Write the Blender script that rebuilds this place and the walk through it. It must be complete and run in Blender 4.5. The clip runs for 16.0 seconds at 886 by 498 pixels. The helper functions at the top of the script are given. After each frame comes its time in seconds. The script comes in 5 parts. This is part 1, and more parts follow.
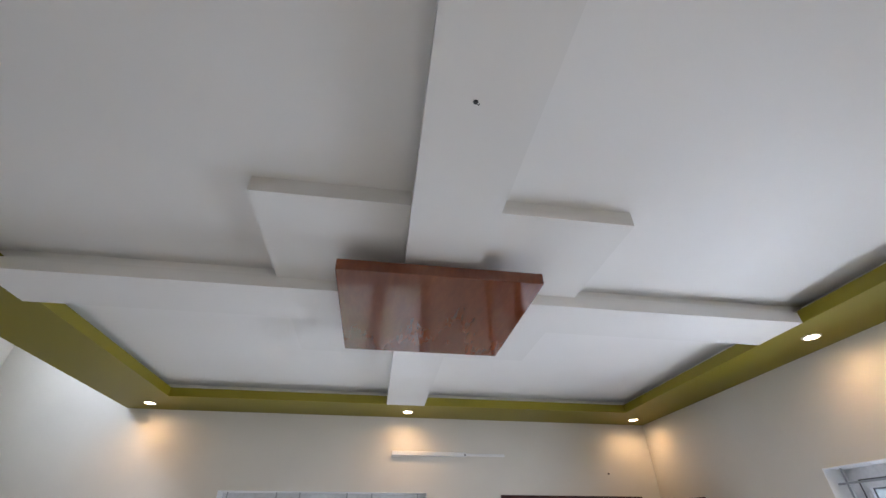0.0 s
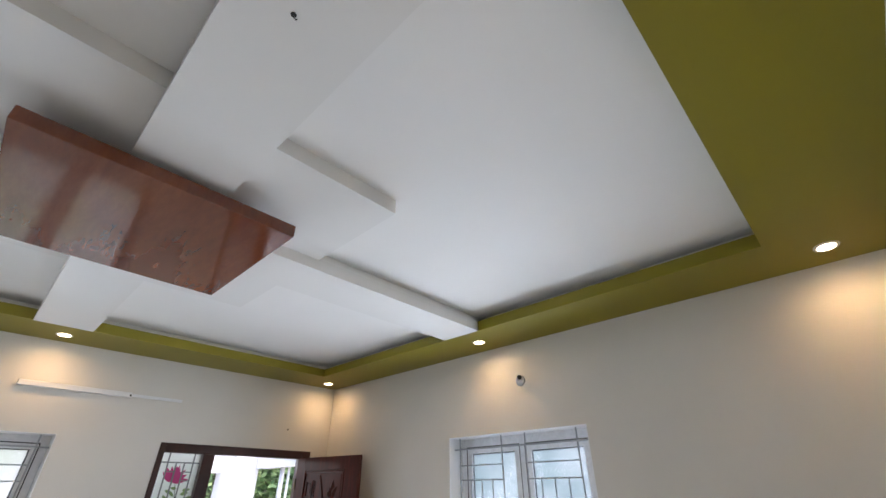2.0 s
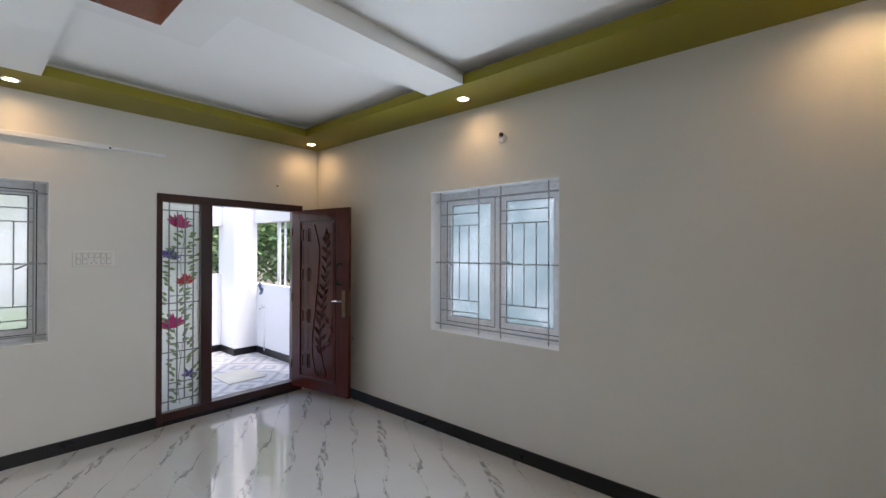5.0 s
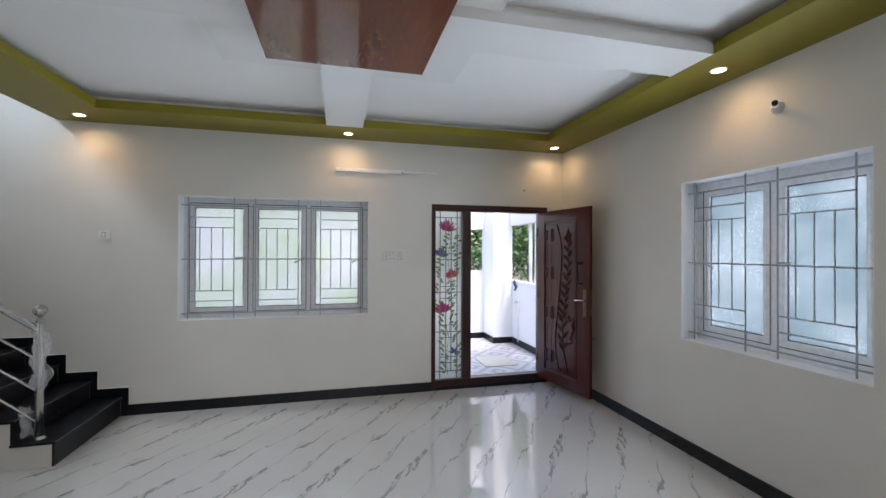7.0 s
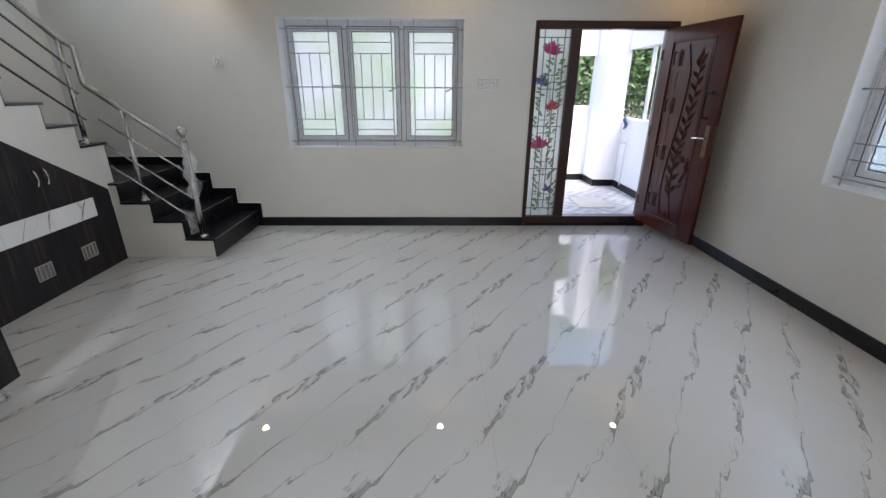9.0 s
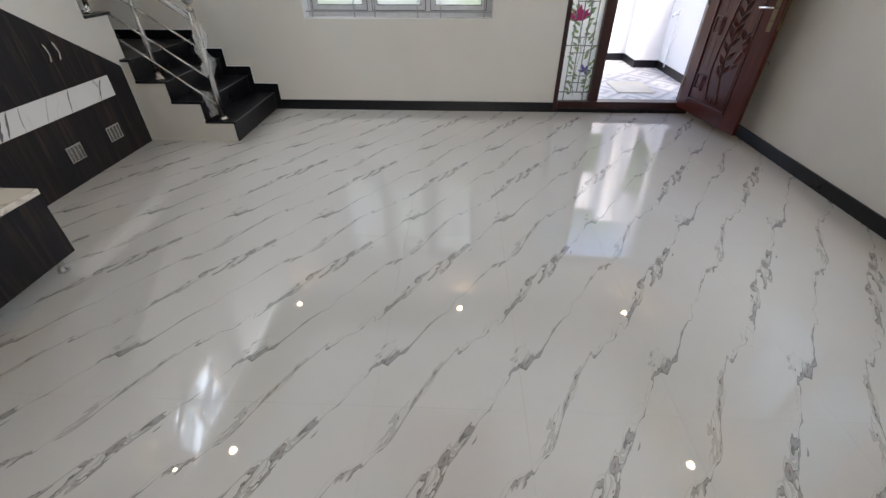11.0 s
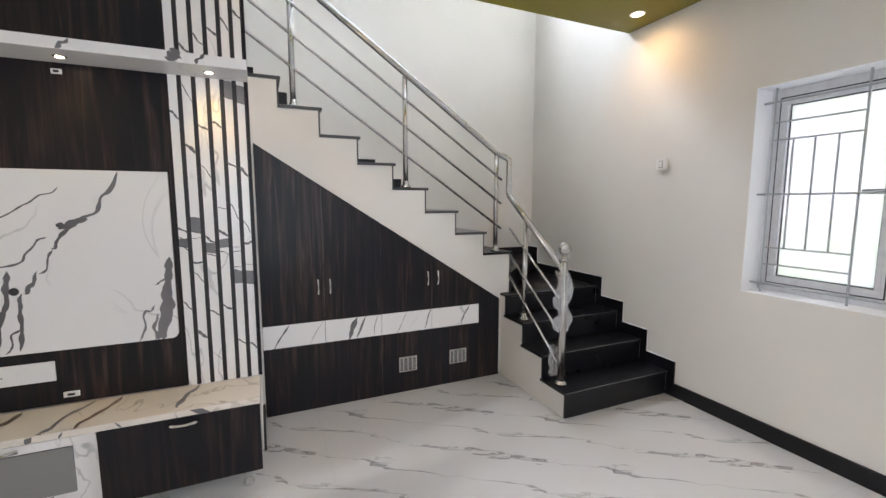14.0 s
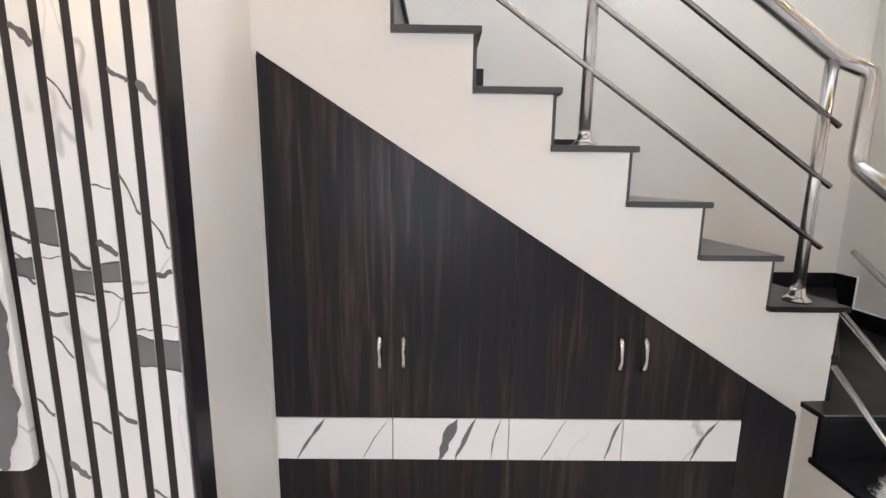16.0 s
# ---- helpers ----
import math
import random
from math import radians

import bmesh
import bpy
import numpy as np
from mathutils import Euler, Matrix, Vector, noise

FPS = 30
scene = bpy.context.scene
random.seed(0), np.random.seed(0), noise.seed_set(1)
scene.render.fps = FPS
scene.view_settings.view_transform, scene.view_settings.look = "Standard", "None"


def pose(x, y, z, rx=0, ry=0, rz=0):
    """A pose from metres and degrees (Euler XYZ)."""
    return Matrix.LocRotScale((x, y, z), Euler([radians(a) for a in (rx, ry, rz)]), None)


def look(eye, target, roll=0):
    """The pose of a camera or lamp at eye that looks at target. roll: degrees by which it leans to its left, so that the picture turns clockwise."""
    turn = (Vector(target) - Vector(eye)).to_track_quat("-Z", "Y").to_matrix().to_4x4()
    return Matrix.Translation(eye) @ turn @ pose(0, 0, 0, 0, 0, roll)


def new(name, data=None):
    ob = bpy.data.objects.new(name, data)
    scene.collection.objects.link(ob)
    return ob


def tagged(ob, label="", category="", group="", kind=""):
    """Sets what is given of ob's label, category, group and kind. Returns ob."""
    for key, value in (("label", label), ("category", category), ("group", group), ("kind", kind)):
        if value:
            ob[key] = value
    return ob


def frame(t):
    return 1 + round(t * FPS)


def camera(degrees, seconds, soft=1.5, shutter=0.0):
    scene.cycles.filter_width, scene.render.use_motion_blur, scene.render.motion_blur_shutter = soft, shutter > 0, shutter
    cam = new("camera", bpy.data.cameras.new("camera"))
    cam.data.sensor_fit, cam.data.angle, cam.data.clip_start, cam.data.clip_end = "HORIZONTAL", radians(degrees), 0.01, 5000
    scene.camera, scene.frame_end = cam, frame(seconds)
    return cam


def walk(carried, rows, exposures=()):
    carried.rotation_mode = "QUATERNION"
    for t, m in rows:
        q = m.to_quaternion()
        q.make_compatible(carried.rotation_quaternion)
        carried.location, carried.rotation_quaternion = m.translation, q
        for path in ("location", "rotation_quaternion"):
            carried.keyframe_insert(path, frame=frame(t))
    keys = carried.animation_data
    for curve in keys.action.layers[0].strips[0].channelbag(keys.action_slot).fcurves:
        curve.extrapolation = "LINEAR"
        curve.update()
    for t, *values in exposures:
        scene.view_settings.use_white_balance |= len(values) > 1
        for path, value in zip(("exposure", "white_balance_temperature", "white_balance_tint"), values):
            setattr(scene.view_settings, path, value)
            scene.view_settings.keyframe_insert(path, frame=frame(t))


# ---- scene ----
cam = camera(93.4, 16.0)
PATH = [
    (0, (-0.183, -0.027, 1.755), (0.053, 1.592, 2.906), -0.1),
    (0.5, (-0.149, -0.069, 1.755), (0.36, 1.488, 2.903), -0.0),
    (1, (-0.133, -0.113, 1.754), (0.636, 1.342, 2.89), 0.0),
    (1.5, (-0.147, -0.065, 1.759), (0.878, 1.256, 2.857), 0.0),
    (2, (-0.171, -0.001, 1.752), (1.087, 1.185, 2.757), -0.2),
    (2.5, (-0.16, 0.033, 1.714), (1.3, 1.122, 2.542), -0.0),
    (3, (-0.121, 0.05, 1.667), (1.485, 1.094, 2.242), 0.1),
    (3.5, (-0.093, 0.076, 1.608), (1.59, 1.112, 1.916), 0.2),
    (3.7, (-0.089, 0.076, 1.592), (1.604, 1.119, 1.804), 0.2),
    (5.8, (-0.149, -0.001, 1.614), (1.062, 1.59, 1.584), 0.0),
    (6, (-0.142, -0.011, 1.61), (0.948, 1.666, 1.59), -0.1),
    (6.5, (-0.127, -0.048, 1.59), (0.653, 1.794, 1.598), 0.0),
    (7, (-0.008, -0.181, 1.585), (0.48, 1.759, 1.597), 0.2),
    (7.5, (0.012, -0.333, 1.618), (0.291, 1.647, 1.565), 0.3),
    (8, (-0.001, -0.378, 1.602), (0.129, 1.609, 1.413), 0.3),
    (8.5, (0.009, -0.288, 1.56), (0.073, 1.663, 1.128), 0.4),
    (9, (0.042, -0.184, 1.493), (0.072, 1.683, 0.774), 0.3),
    (9.2, (0.041, -0.141, 1.491), (0.066, 1.669, 0.641), 0.4),
    (11.3, (0.0, -0.179, 1.457), (-0.113, 1.437, 0.283), -0.3),
    (11.5, (-0.009, -0.158, 1.452), (-0.181, 1.503, 0.351), -0.3),
    (12, (0.04, -0.034, 1.505), (-0.375, 1.693, 0.585), -0.8),
    (12.5, (0.045, 0.28, 1.475), (-0.742, 1.99, 0.806), -1.4),
    (13, (0.086, 0.674, 1.454), (-1.108, 2.211, 0.993), -1.2),
    (13.5, (0.121, 1.17, 1.453), (-1.451, 2.366, 1.14), -0.5),
    (14, (0.093, 1.687, 1.456), (-1.727, 2.484, 1.229), 0.0),
    (14.5, (-0.052, 2.09, 1.436), (-1.987, 2.559, 1.245), 0.4),
    (15, (-0.489, 2.334, 1.438), (-2.466, 2.563, 1.238), 0.8),
    (15.5, (-1.028, 2.396, 1.425), (-3.014, 2.474, 1.2), 0.7),
    (16, (-1.516, 2.232, 1.441), (-3.489, 2.249, 1.119), 0.7),
]
EXPOSURES = [(0.0, 1.75, 6550, 21), (1.0, 1.85, 6550, 19), (2.0, 1.86, 6550, 19), (3.5, 1.55, 6550, 17), (7.0, 1.56, 6300, 17), (9.0, 1.66, 6300, 17), (11.5, 1.85, 6750, 18), (13.5, 2.12, 6750, 20), (14.5, 2.48, 6750, 22), (16.0, 2.72, 6850, 24)]
walk(cam, [(t, look(eye, target, roll)) for t, eye, target, roll in PATH], EXPOSURES)



# ---- light ----
world = bpy.data.worlds.new("sky")
scene.world = world
world.use_nodes = True
wn = world.node_tree.nodes
sky = wn.new("ShaderNodeTexSky")
sky.sky_type, sky.sun_disc = "NISHITA", False
sky.sun_elevation, sky.sun_rotation = radians(60), radians(165)
sky.air_density, sky.dust_density = 1.0, 3.0
wn["Background"].inputs["Strength"].default_value = 0.15
world.node_tree.links.new(sky.outputs[0], wn["Background"].inputs["Color"])


def lamp(name, kind, energy, color, m, size=0.1, size_y=None, spot=60, blend=0.5):
    d = bpy.data.lights.new(name, kind)
    d.energy, d.color = energy, color
    if kind == "AREA":
        d.shape, d.size, d.size_y = "RECTANGLE", size, size_y or size
    elif kind == "SUN":
        d.angle = radians(size)
    else:
        d.shadow_soft_size = size
    if kind == "SPOT":
        d.spot_size, d.spot_blend = radians(spot), blend
    ob = new(name, d)
    ob.matrix_world = m
    return ob


# sun_rotation is counted from +y towards +x
SUNDIR = Vector((math.sin(radians(165)) * math.cos(radians(60)), math.cos(radians(165)) * math.cos(radians(60)), math.sin(radians(60))))
lamp("sun", "SUN", 2.3, (1, 0.96, 0.9), look(SUNDIR * 20, (0, 0, 0)), size=12)
DAY = (0.74, 0.88, 1.0)
lamp("window_light_far", "AREA", 31, DAY, look((-0.62, 4.80, 1.52), (-0.62, 0, 1.52)), 2.9, 1.5)
lamp("window_light_right", "AREA", 54, DAY, look((3.02, 2.01, 1.50), (0, 2.01, 1.50)), 2.2, 1.45)
lamp("window_light_stair", "AREA", 138, DAY, look((-4.10, 3.44, 4.35), (-2.0, 3.44, 4.35)), 1.9, 1.7)
# added fill from behind the camera to lift the north wall; no window there
lamp("back_room_fill", "AREA", 15, (0.92, 0.95, 0.92), look((0.3, -3.1, 1.5), (0.2, 0, 1.3)), 2.2, 1.3)
WARM = (1.0, 0.62, 0.27)
DOWNLIGHTS = [(-2.28, 4.27), (0.09, 4.27), (2.463, 4.27), (2.463, 2.08), (2.463, -0.16), (-2.28, 2.05), (0.09, -0.16)]
for lx, ly in DOWNLIGHTS:
    lamp("downlight_lamp", "SPOT", 2.3, WARM, look((lx, ly, 2.795), (lx, ly, 0)), 0.03, spot=168, blend=1.0)

# ---- materials ----
class Mat:
    """A node material with a few shorthands."""

    def __init__(self, name, color=(0.8, 0.8, 0.8), rough=0.5, metal=0.0, spec=0.5, coat=0.0):
        self.m = bpy.data.materials.new(name)
        self.m.use_nodes = True
        self.t = self.m.node_tree
        self.b = self.t.nodes["Principled BSDF"]
        self.set("Base Color", (*color, 1))
        self.set("Roughness", rough)
        self.set("Metallic", metal)
        self.set("Specular IOR Level", spec)
        self.set("Coat Weight", coat)

    def set(self, key, v):
        self.b.inputs[key].default_value = v

    def n(self, kind, **kw):
        node = self.t.nodes.new("ShaderNode" + kind)
        for k, v in kw.items():
            node.inputs[k.replace("_", " ")].default_value = v
        return node

    def l(self, a, b):
        self.t.links.new(a, b)

    def coords(self, scale=(1, 1, 1), rot=(0, 0, 0), loc=(0, 0, 0)):
        tc = self.n("TexCoord")
        mp = self.n("Mapping")
        mp.inputs["Scale"].default_value, mp.inputs["Rotation"].default_value, mp.inputs["Location"].default_value = scale, [radians(a) for a in rot], loc
        geo = self.n("NewGeometry")
        self.l(geo.outputs["Position"], mp.inputs["Vector"])
        return mp.outputs[0]

    def noise(self, vec, scale, detail=4, rough=0.5, dist=0.0):
        nd = self.n("TexNoise", Scale=scale, Detail=detail, Roughness=rough, Distortion=dist)
        self.l(vec, nd.inputs["Vector"])
        return nd.outputs["Fac"]

    def ramp(self, fac, stops):
        r = self.n("ValToRGB")
        e = r.color_ramp.elements
        while len(e) < len(stops):
            e.new(0.5)
        for el, (p, c) in zip(e, stops):
            el.position = p
            el.color = (*c, 1) if len(c) == 3 else c
        self.l(fac, r.inputs[0])
        return r.outputs[0]

    def mix(self, fac, a, b, how="MIX"):
        x = self.n("Mix")
        x.data_type, x.blend_type = "RGBA", how
        for sock, v in ((x.inputs[0], fac), (x.inputs[6], a), (x.inputs[7], b)):
            if isinstance(v, (int, float)):
                sock.default_value = v
            elif isinstance(v, tuple):
                sock.default_value = (*v, 1)
            else:
                self.l(v, sock)
        return x.outputs[2]

    def math(self, op, a, b=0.0):
        x = self.n("Math")
        x.operation = op
        for sock, v in zip(x.inputs, (a, b)):
            if isinstance(v, (int, float)):
                sock.default_value = v
            else:
                self.l(v, sock)
        return x.outputs[0]

    def bump(self, fac, strength=0.2, dist=0.002):
        b = self.n("Bump", Strength=strength, Distance=dist)
        self.l(fac, b.inputs["Height"])
        self.l(b.outputs[0], self.b.inputs["Normal"])

    def col(self, out):
        self.l(out, self.b.inputs["Base Color"])

    def rough(self, fac, lo, hi):
        mr = self.n("MapRange", To_Min=lo, To_Max=hi)
        self.l(fac, mr.inputs[0])
        self.l(mr.outputs[0], self.b.inputs["Roughness"])


def painted(name, color, rough=0.6, vary=0.04):
    m = Mat(name, color, rough)
    v = m.coords()
    big, fine = m.noise(v, 1.3, 5), m.noise(v, 60, 3)
    lo, hi = tuple(c * (1 - vary) for c in color), tuple(min(1, c * (1 + vary)) for c in color)
    m.col(m.ramp(big, [(0.3, lo), (0.7, hi)]))
    m.rough(big, rough - 0.06, rough + 0.08)
    m.bump(m.math("ADD", m.math("MULTIPLY", fine, 0.3), m.math("MULTIPLY", big, 2.0)), 0.12, 0.003)
    return m.m


def veined(name, base, vein, axes, scale, rough, width=0.035, warm=None, coat=0.0):
    """White sheet with dark marble veins: thin ridges of a warped noise, broken by a second one."""
    m = Mat(name, base, rough, coat=coat)
    v = m.coords(scale=axes[0], rot=axes[1])
    n1 = m.noise(v, scale, 3, 0.5, 1.2)
    ridge = m.math("ABSOLUTE", m.math("SUBTRACT", n1, 0.5))
    line = m.ramp(ridge, [(0.0, (1, 1, 1)), (width * 0.4, (0.8, 0.8, 0.8)), (width, (0, 0, 0))])
    patch = m.ramp(m.noise(v, scale * 0.55, 2), [(0.47, (0, 0, 0)), (0.56, (1, 1, 1))])
    soft = m.ramp(m.noise(v, scale * 7, 3), [(0.3, (0.5, 0.5, 0.5)), (0.7, (1, 1, 1))])
    f = m.math("MULTIPLY", m.math("MULTIPLY", line, patch), soft)
    m.col(m.mix(f, base, vein))
    return m


def wood(name, a, b, axes, scale=1.0, rough=0.4, coat=0.0, bump=0.1):
    """Laminate or varnished wood, its grain along one axis."""
    m = Mat(name, a, rough, coat=coat)
    v = m.coords(scale=axes)
    n1 = m.noise(v, 5 * scale, 6, 0.6, 0.4)
    n2 = m.noise(v, 30 * scale, 3, 0.6)
    f = m.math("ADD", m.math("MULTIPLY", n1, 0.75), m.math("MULTIPLY", n2, 0.25))
    m.col(m.ramp(f, [(0.35, a), (0.52, tuple((p + q) / 2.6 for p, q in zip(a, b))), (0.68, b)]))
    m.bump(n2, bump, 0.001)
    m.set("Coat Roughness", 0.06)
    return m.m


WALL = painted("cream_wall_paint", (0.68, 0.655, 0.60), 0.55)
STAIRWALL = WALL
CEIL = painted("white_ceiling_paint", (0.83, 0.825, 0.805), 0.6, 0.02)
# slightly darker than CEIL: the shading step at the beam edges, put into colour
BEAM = painted("beam_shaded_white", (0.785, 0.78, 0.757), 0.6, 0.015)
GREEN = painted("olive_paint", (0.225, 0.186, 0.004), 0.5, 0.05)
WHITE = painted("white_paint", (0.78, 0.79, 0.80), 0.5, 0.03)
PLAIN = painted("plaster", (0.55, 0.53, 0.5), 0.7)


TILE_X, TILE_Y, TILE_X0, TILE_Y0 = 0.6, 1.2, 0.30, 0.79


def floor_material():
    """Each tile carries the same print: dark veins that run slantwise and meet those of the next tile."""
    m = Mat("polished_marble_tile", (0.7, 0.69, 0.67), 0.015)
    m.set("IOR", 2.0)
    v = m.coords()
    sep = m.n("SeparateXYZ")
    m.l(v, sep.inputs[0])
    u = m.math("DIVIDE", m.math("SUBTRACT", sep.outputs[0], TILE_X0), TILE_X)
    w = m.math("DIVIDE", m.math("SUBTRACT", sep.outputs[1], TILE_Y0), TILE_Y)

    def round_noise(scale, detail, shift):
        """Noise that repeats with the tile, by going round in a ring both ways."""
        a, c = m.math("MULTIPLY", u, 2 * math.pi), m.math("MULTIPLY", w, 2 * math.pi)
        # slanted ring, so that the print is drawn out along the veins
        a2 = m.math("SUBTRACT", a, m.math("MULTIPLY", c, 1.0))
        cx = m.n("CombineXYZ")
        m.l(m.math("MULTIPLY", m.math("COSINE", a2), 0.16), cx.inputs[0])
        m.l(m.math("MULTIPLY", m.math("SINE", a2), 0.16), cx.inputs[1])
        m.l(m.math("ADD", m.math("MULTIPLY", m.math("COSINE", c), 0.10), shift), cx.inputs[2])
        nd = m.n("TexNoise", Scale=scale, Detail=detail, Roughness=0.55)
        nd.noise_dimensions = "4D"
        m.l(cx.outputs[0], nd.inputs["Vector"])
        m.l(m.math("MULTIPLY", m.math("SINE", c), 0.10), nd.inputs["W"])
        return nd.outputs["Fac"]

    base = m.math("SUBTRACT", m.math("MULTIPLY", u, 2.0), m.math("MULTIPLY", w, 3.0))
    warp = m.math("MULTIPLY", m.math("SUBTRACT", round_noise(8, 3, 0.0), 0.5), 1.1)
    fine = m.math("MULTIPLY", m.math("SUBTRACT", round_noise(18, 3, 3.0), 0.5), 0.26)
    line_at = m.math("ADD", m.math("ADD", base, warp), fine)
    swell = round_noise(9, 3, 7.0)

    def veins(phase, width, low, high, shift):
        ridge = m.math("ABSOLUTE", m.math("SUBTRACT", m.math("FRACT", m.math("ADD", line_at, phase)), 0.5))
        wid = m.math("MAXIMUM", m.math("MULTIPLY", m.math("SUBTRACT", swell, 0.38), width), 0.006)
        # grey inside, with a darker rim
        soft = m.ramp(m.math("MULTIPLY", m.math("DIVIDE", ridge, wid), 0.7), [(0.0, (0.5, 0.5, 0.5)), (0.42, (0.6, 0.6, 0.6)), (0.62, (1, 1, 1)), (0.80, (0, 0, 0))])
        breaks = m.n("MapRange", From_Min=low, From_Max=high, To_Min=0.2, To_Max=1.0)
        m.l(round_noise(8, 3, shift), breaks.inputs[0])
        return m.math("MULTIPLY", soft, breaks.outputs[0])

    grain = m.n("MapRange", From_Min=0.38, From_Max=0.6, To_Min=0.85, To_Max=1.0)
    m.l(round_noise(70, 2, 5.0), grain.inputs[0])
    strong = m.math("MULTIPLY", veins(0.0, 0.24, 0.40, 0.50, 11.0), grain.outputs[0])
    faint = m.math("MULTIPLY", veins(0.075, 0.12, 0.45, 0.54, 14.0), 0.45)
    cloud = m.ramp(m.noise(v, 1.2, 5), [(0.3, (0.58, 0.575, 0.555)), (0.7, (0.63, 0.63, 0.62))])
    tint = m.ramp(round_noise(6, 2, 20.0), [(0.5, (0.085, 0.085, 0.085)), (0.68, (0.13, 0.09, 0.055))])
    m.col(m.mix(m.math("MINIMUM", m.math("ADD", strong, faint), 0.82), cloud, tint))
    m.bump(m.noise(v, 2.0, 2), 0.004, 0.001)
    return m.m


FLOOR = floor_material()


def granite():
    m = Mat("black_granite", (0.012, 0.012, 0.014), 0.22, spec=0.34)
    v = m.coords()
    m.col(m.ramp(m.noise(v, 160, 3, 0.7), [(0.45, (0.003, 0.003, 0.0045)), (0.62, (0.008, 0.009, 0.012)), (0.8, (0.03, 0.03, 0.035))]))
    m.rough(m.noise(v, 5, 5), 0.16, 0.5)
    return m.m


GRANITE = granite()
# greyer granite for the upper steps: grazing reflection put into the colour
GRANITE_SHEEN = Mat("granite_sheen_grey", (0.05, 0.052, 0.052), 0.3).m
REVEALW = painted("white_reveal_paint", (0.86, 0.87, 0.88), 0.5, 0.02)
def laminate():
    m = Mat("dark_laminate", (0.02, 0.015, 0.014), 0.34, spec=0.28)
    v = m.coords(scale=(10, 10, 0.55))
    n1, n2 = m.noise(v, 2.6, 2, 0.5, 1.0), m.noise(v, 9, 3, 0.55, 0.8)
    wide = m.noise(m.coords(scale=(1, 1, 0.5), loc=(3, 1, 0)), 2.6, 2)
    streak = m.ramp(n1, [(0.40, (0.008, 0.008, 0.010)), (0.50, (0.014, 0.011, 0.012)), (0.58, (0.034, 0.021, 0.018)), (0.67, (0.054, 0.035, 0.031))])
    fine = m.mix(m.ramp(n2, [(0.44, (0, 0, 0)), (0.64, (0.7, 0.7, 0.7))]), streak, (0.010, 0.009, 0.011))
    m.col(m.mix(m.ramp(wide, [(0.44, (0, 0, 0)), (0.60, (0.75, 0.75, 0.75))]), fine, (0.009, 0.009, 0.012)))
    m.rough(wide, 0.26, 0.36)
    m.bump(n2, 0.05, 0.001)
    return m.m


DARKWOOD = laminate()
BLACKWOOD = painted("black_laminate", (0.012, 0.010, 0.010), 0.4)
def teak():
    m = Mat("varnished_teak", (0.2, 0.06, 0.03), 0.12)
    v = m.coords(scale=(3.2, 0.7, 1), rot=(0, 0, 28))
    n1, n2 = m.noise(v, 1.6, 3, 0.5, 0.8), m.noise(v, 16, 4, 0.6, 0.5)
    f = m.math("ADD", m.math("MULTIPLY", n1, 0.6), m.math("MULTIPLY", n2, 0.4))
    m.col(m.ramp(f, [(0.30, (0.105, 0.022, 0.006)), (0.5, (0.150, 0.036, 0.010)), (0.70, (0.200, 0.055, 0.016))]))
    m.set("Roughness", 0.09)
    m.set("IOR", 1.62)
    return m.m


TEAK = teak()
DOORFRAME = wood("dark_red_frame_wood", (0.022, 0.003, 0.003), (0.050, 0.007, 0.005), (4, 4, 0.35), 1.2, 0.28, 0.15)
DOORWOOD = wood("red_brown_door_wood", (0.055, 0.007, 0.004), (0.125, 0.018, 0.009), (4, 4, 0.35), 1.2, 0.30, 0.2)
DOORWOOD.node_tree.nodes["Principled BSDF"].inputs["Specular IOR Level"].default_value = 0.35
MARBLE = veined("marble_laminate", (0.775, 0.76, 0.735), (0.45, 0.44, 0.44), ((1, 1, 0.55), (25, 0, 0)), 2.3, 0.25, 0.015).m
VEIN = painted("dark_vein", (0.12, 0.115, 0.118), 0.3, 0.6)
BROWNVEIN = painted("brown_vein", (0.10, 0.065, 0.04), 0.3, 0.5)
COUNTER = veined("marble_counter", (0.74, 0.69, 0.60), (0.45, 0.40, 0.33), ((1, 1, 1), (0, 0, 25)), 2.6, 0.2, 0.015).m
STEEL = Mat("stainless_steel", (0.58, 0.57, 0.56), 0.23, 1.0).m
CHROME = Mat("chrome", (0.75, 0.75, 0.75), 0.12, 1.0).m
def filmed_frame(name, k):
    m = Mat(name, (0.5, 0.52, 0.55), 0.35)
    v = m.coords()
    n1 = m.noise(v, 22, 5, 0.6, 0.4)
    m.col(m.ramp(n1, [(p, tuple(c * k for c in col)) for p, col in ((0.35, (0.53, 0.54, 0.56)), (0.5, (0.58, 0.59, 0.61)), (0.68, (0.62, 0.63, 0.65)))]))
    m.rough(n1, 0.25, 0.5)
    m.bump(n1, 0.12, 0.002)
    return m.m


# one frame colour at two brightnesses; the lighter copy has daylight bloom painted in
UPVC_FAR, UPVC = filmed_frame("dim_upvc", 1.1), filmed_frame("daylit_upvc", 1.5)
# rubber gaskets, and the strips that draw shade round each sash
GASKET_AND_SHADE = Mat("dark_gasket_and_shade", (0.05, 0.05, 0.055), 0.5).m

GRILLE = Mat("grey_grille_paint", (0.36, 0.38, 0.40), 0.4, 0.1).m
PLASTIC = Mat("white_plastic", (0.78, 0.77, 0.74), 0.35).m
GREYPLASTIC = Mat("grey_plastic_gap", (0.30, 0.29, 0.27), 0.5).m
BOARD = Mat("cream_switch_plastic", (0.70, 0.68, 0.63), 0.3).m
BLACK = Mat("black_plastic", (0.02, 0.02, 0.02), 0.4).m
BRASS = Mat("dull_brass", (0.20, 0.15, 0.09), 0.35, 1.0).m
GREYGLASS = Mat("grey_glass", (0.23, 0.23, 0.22), 0.15, coat=0.6).m


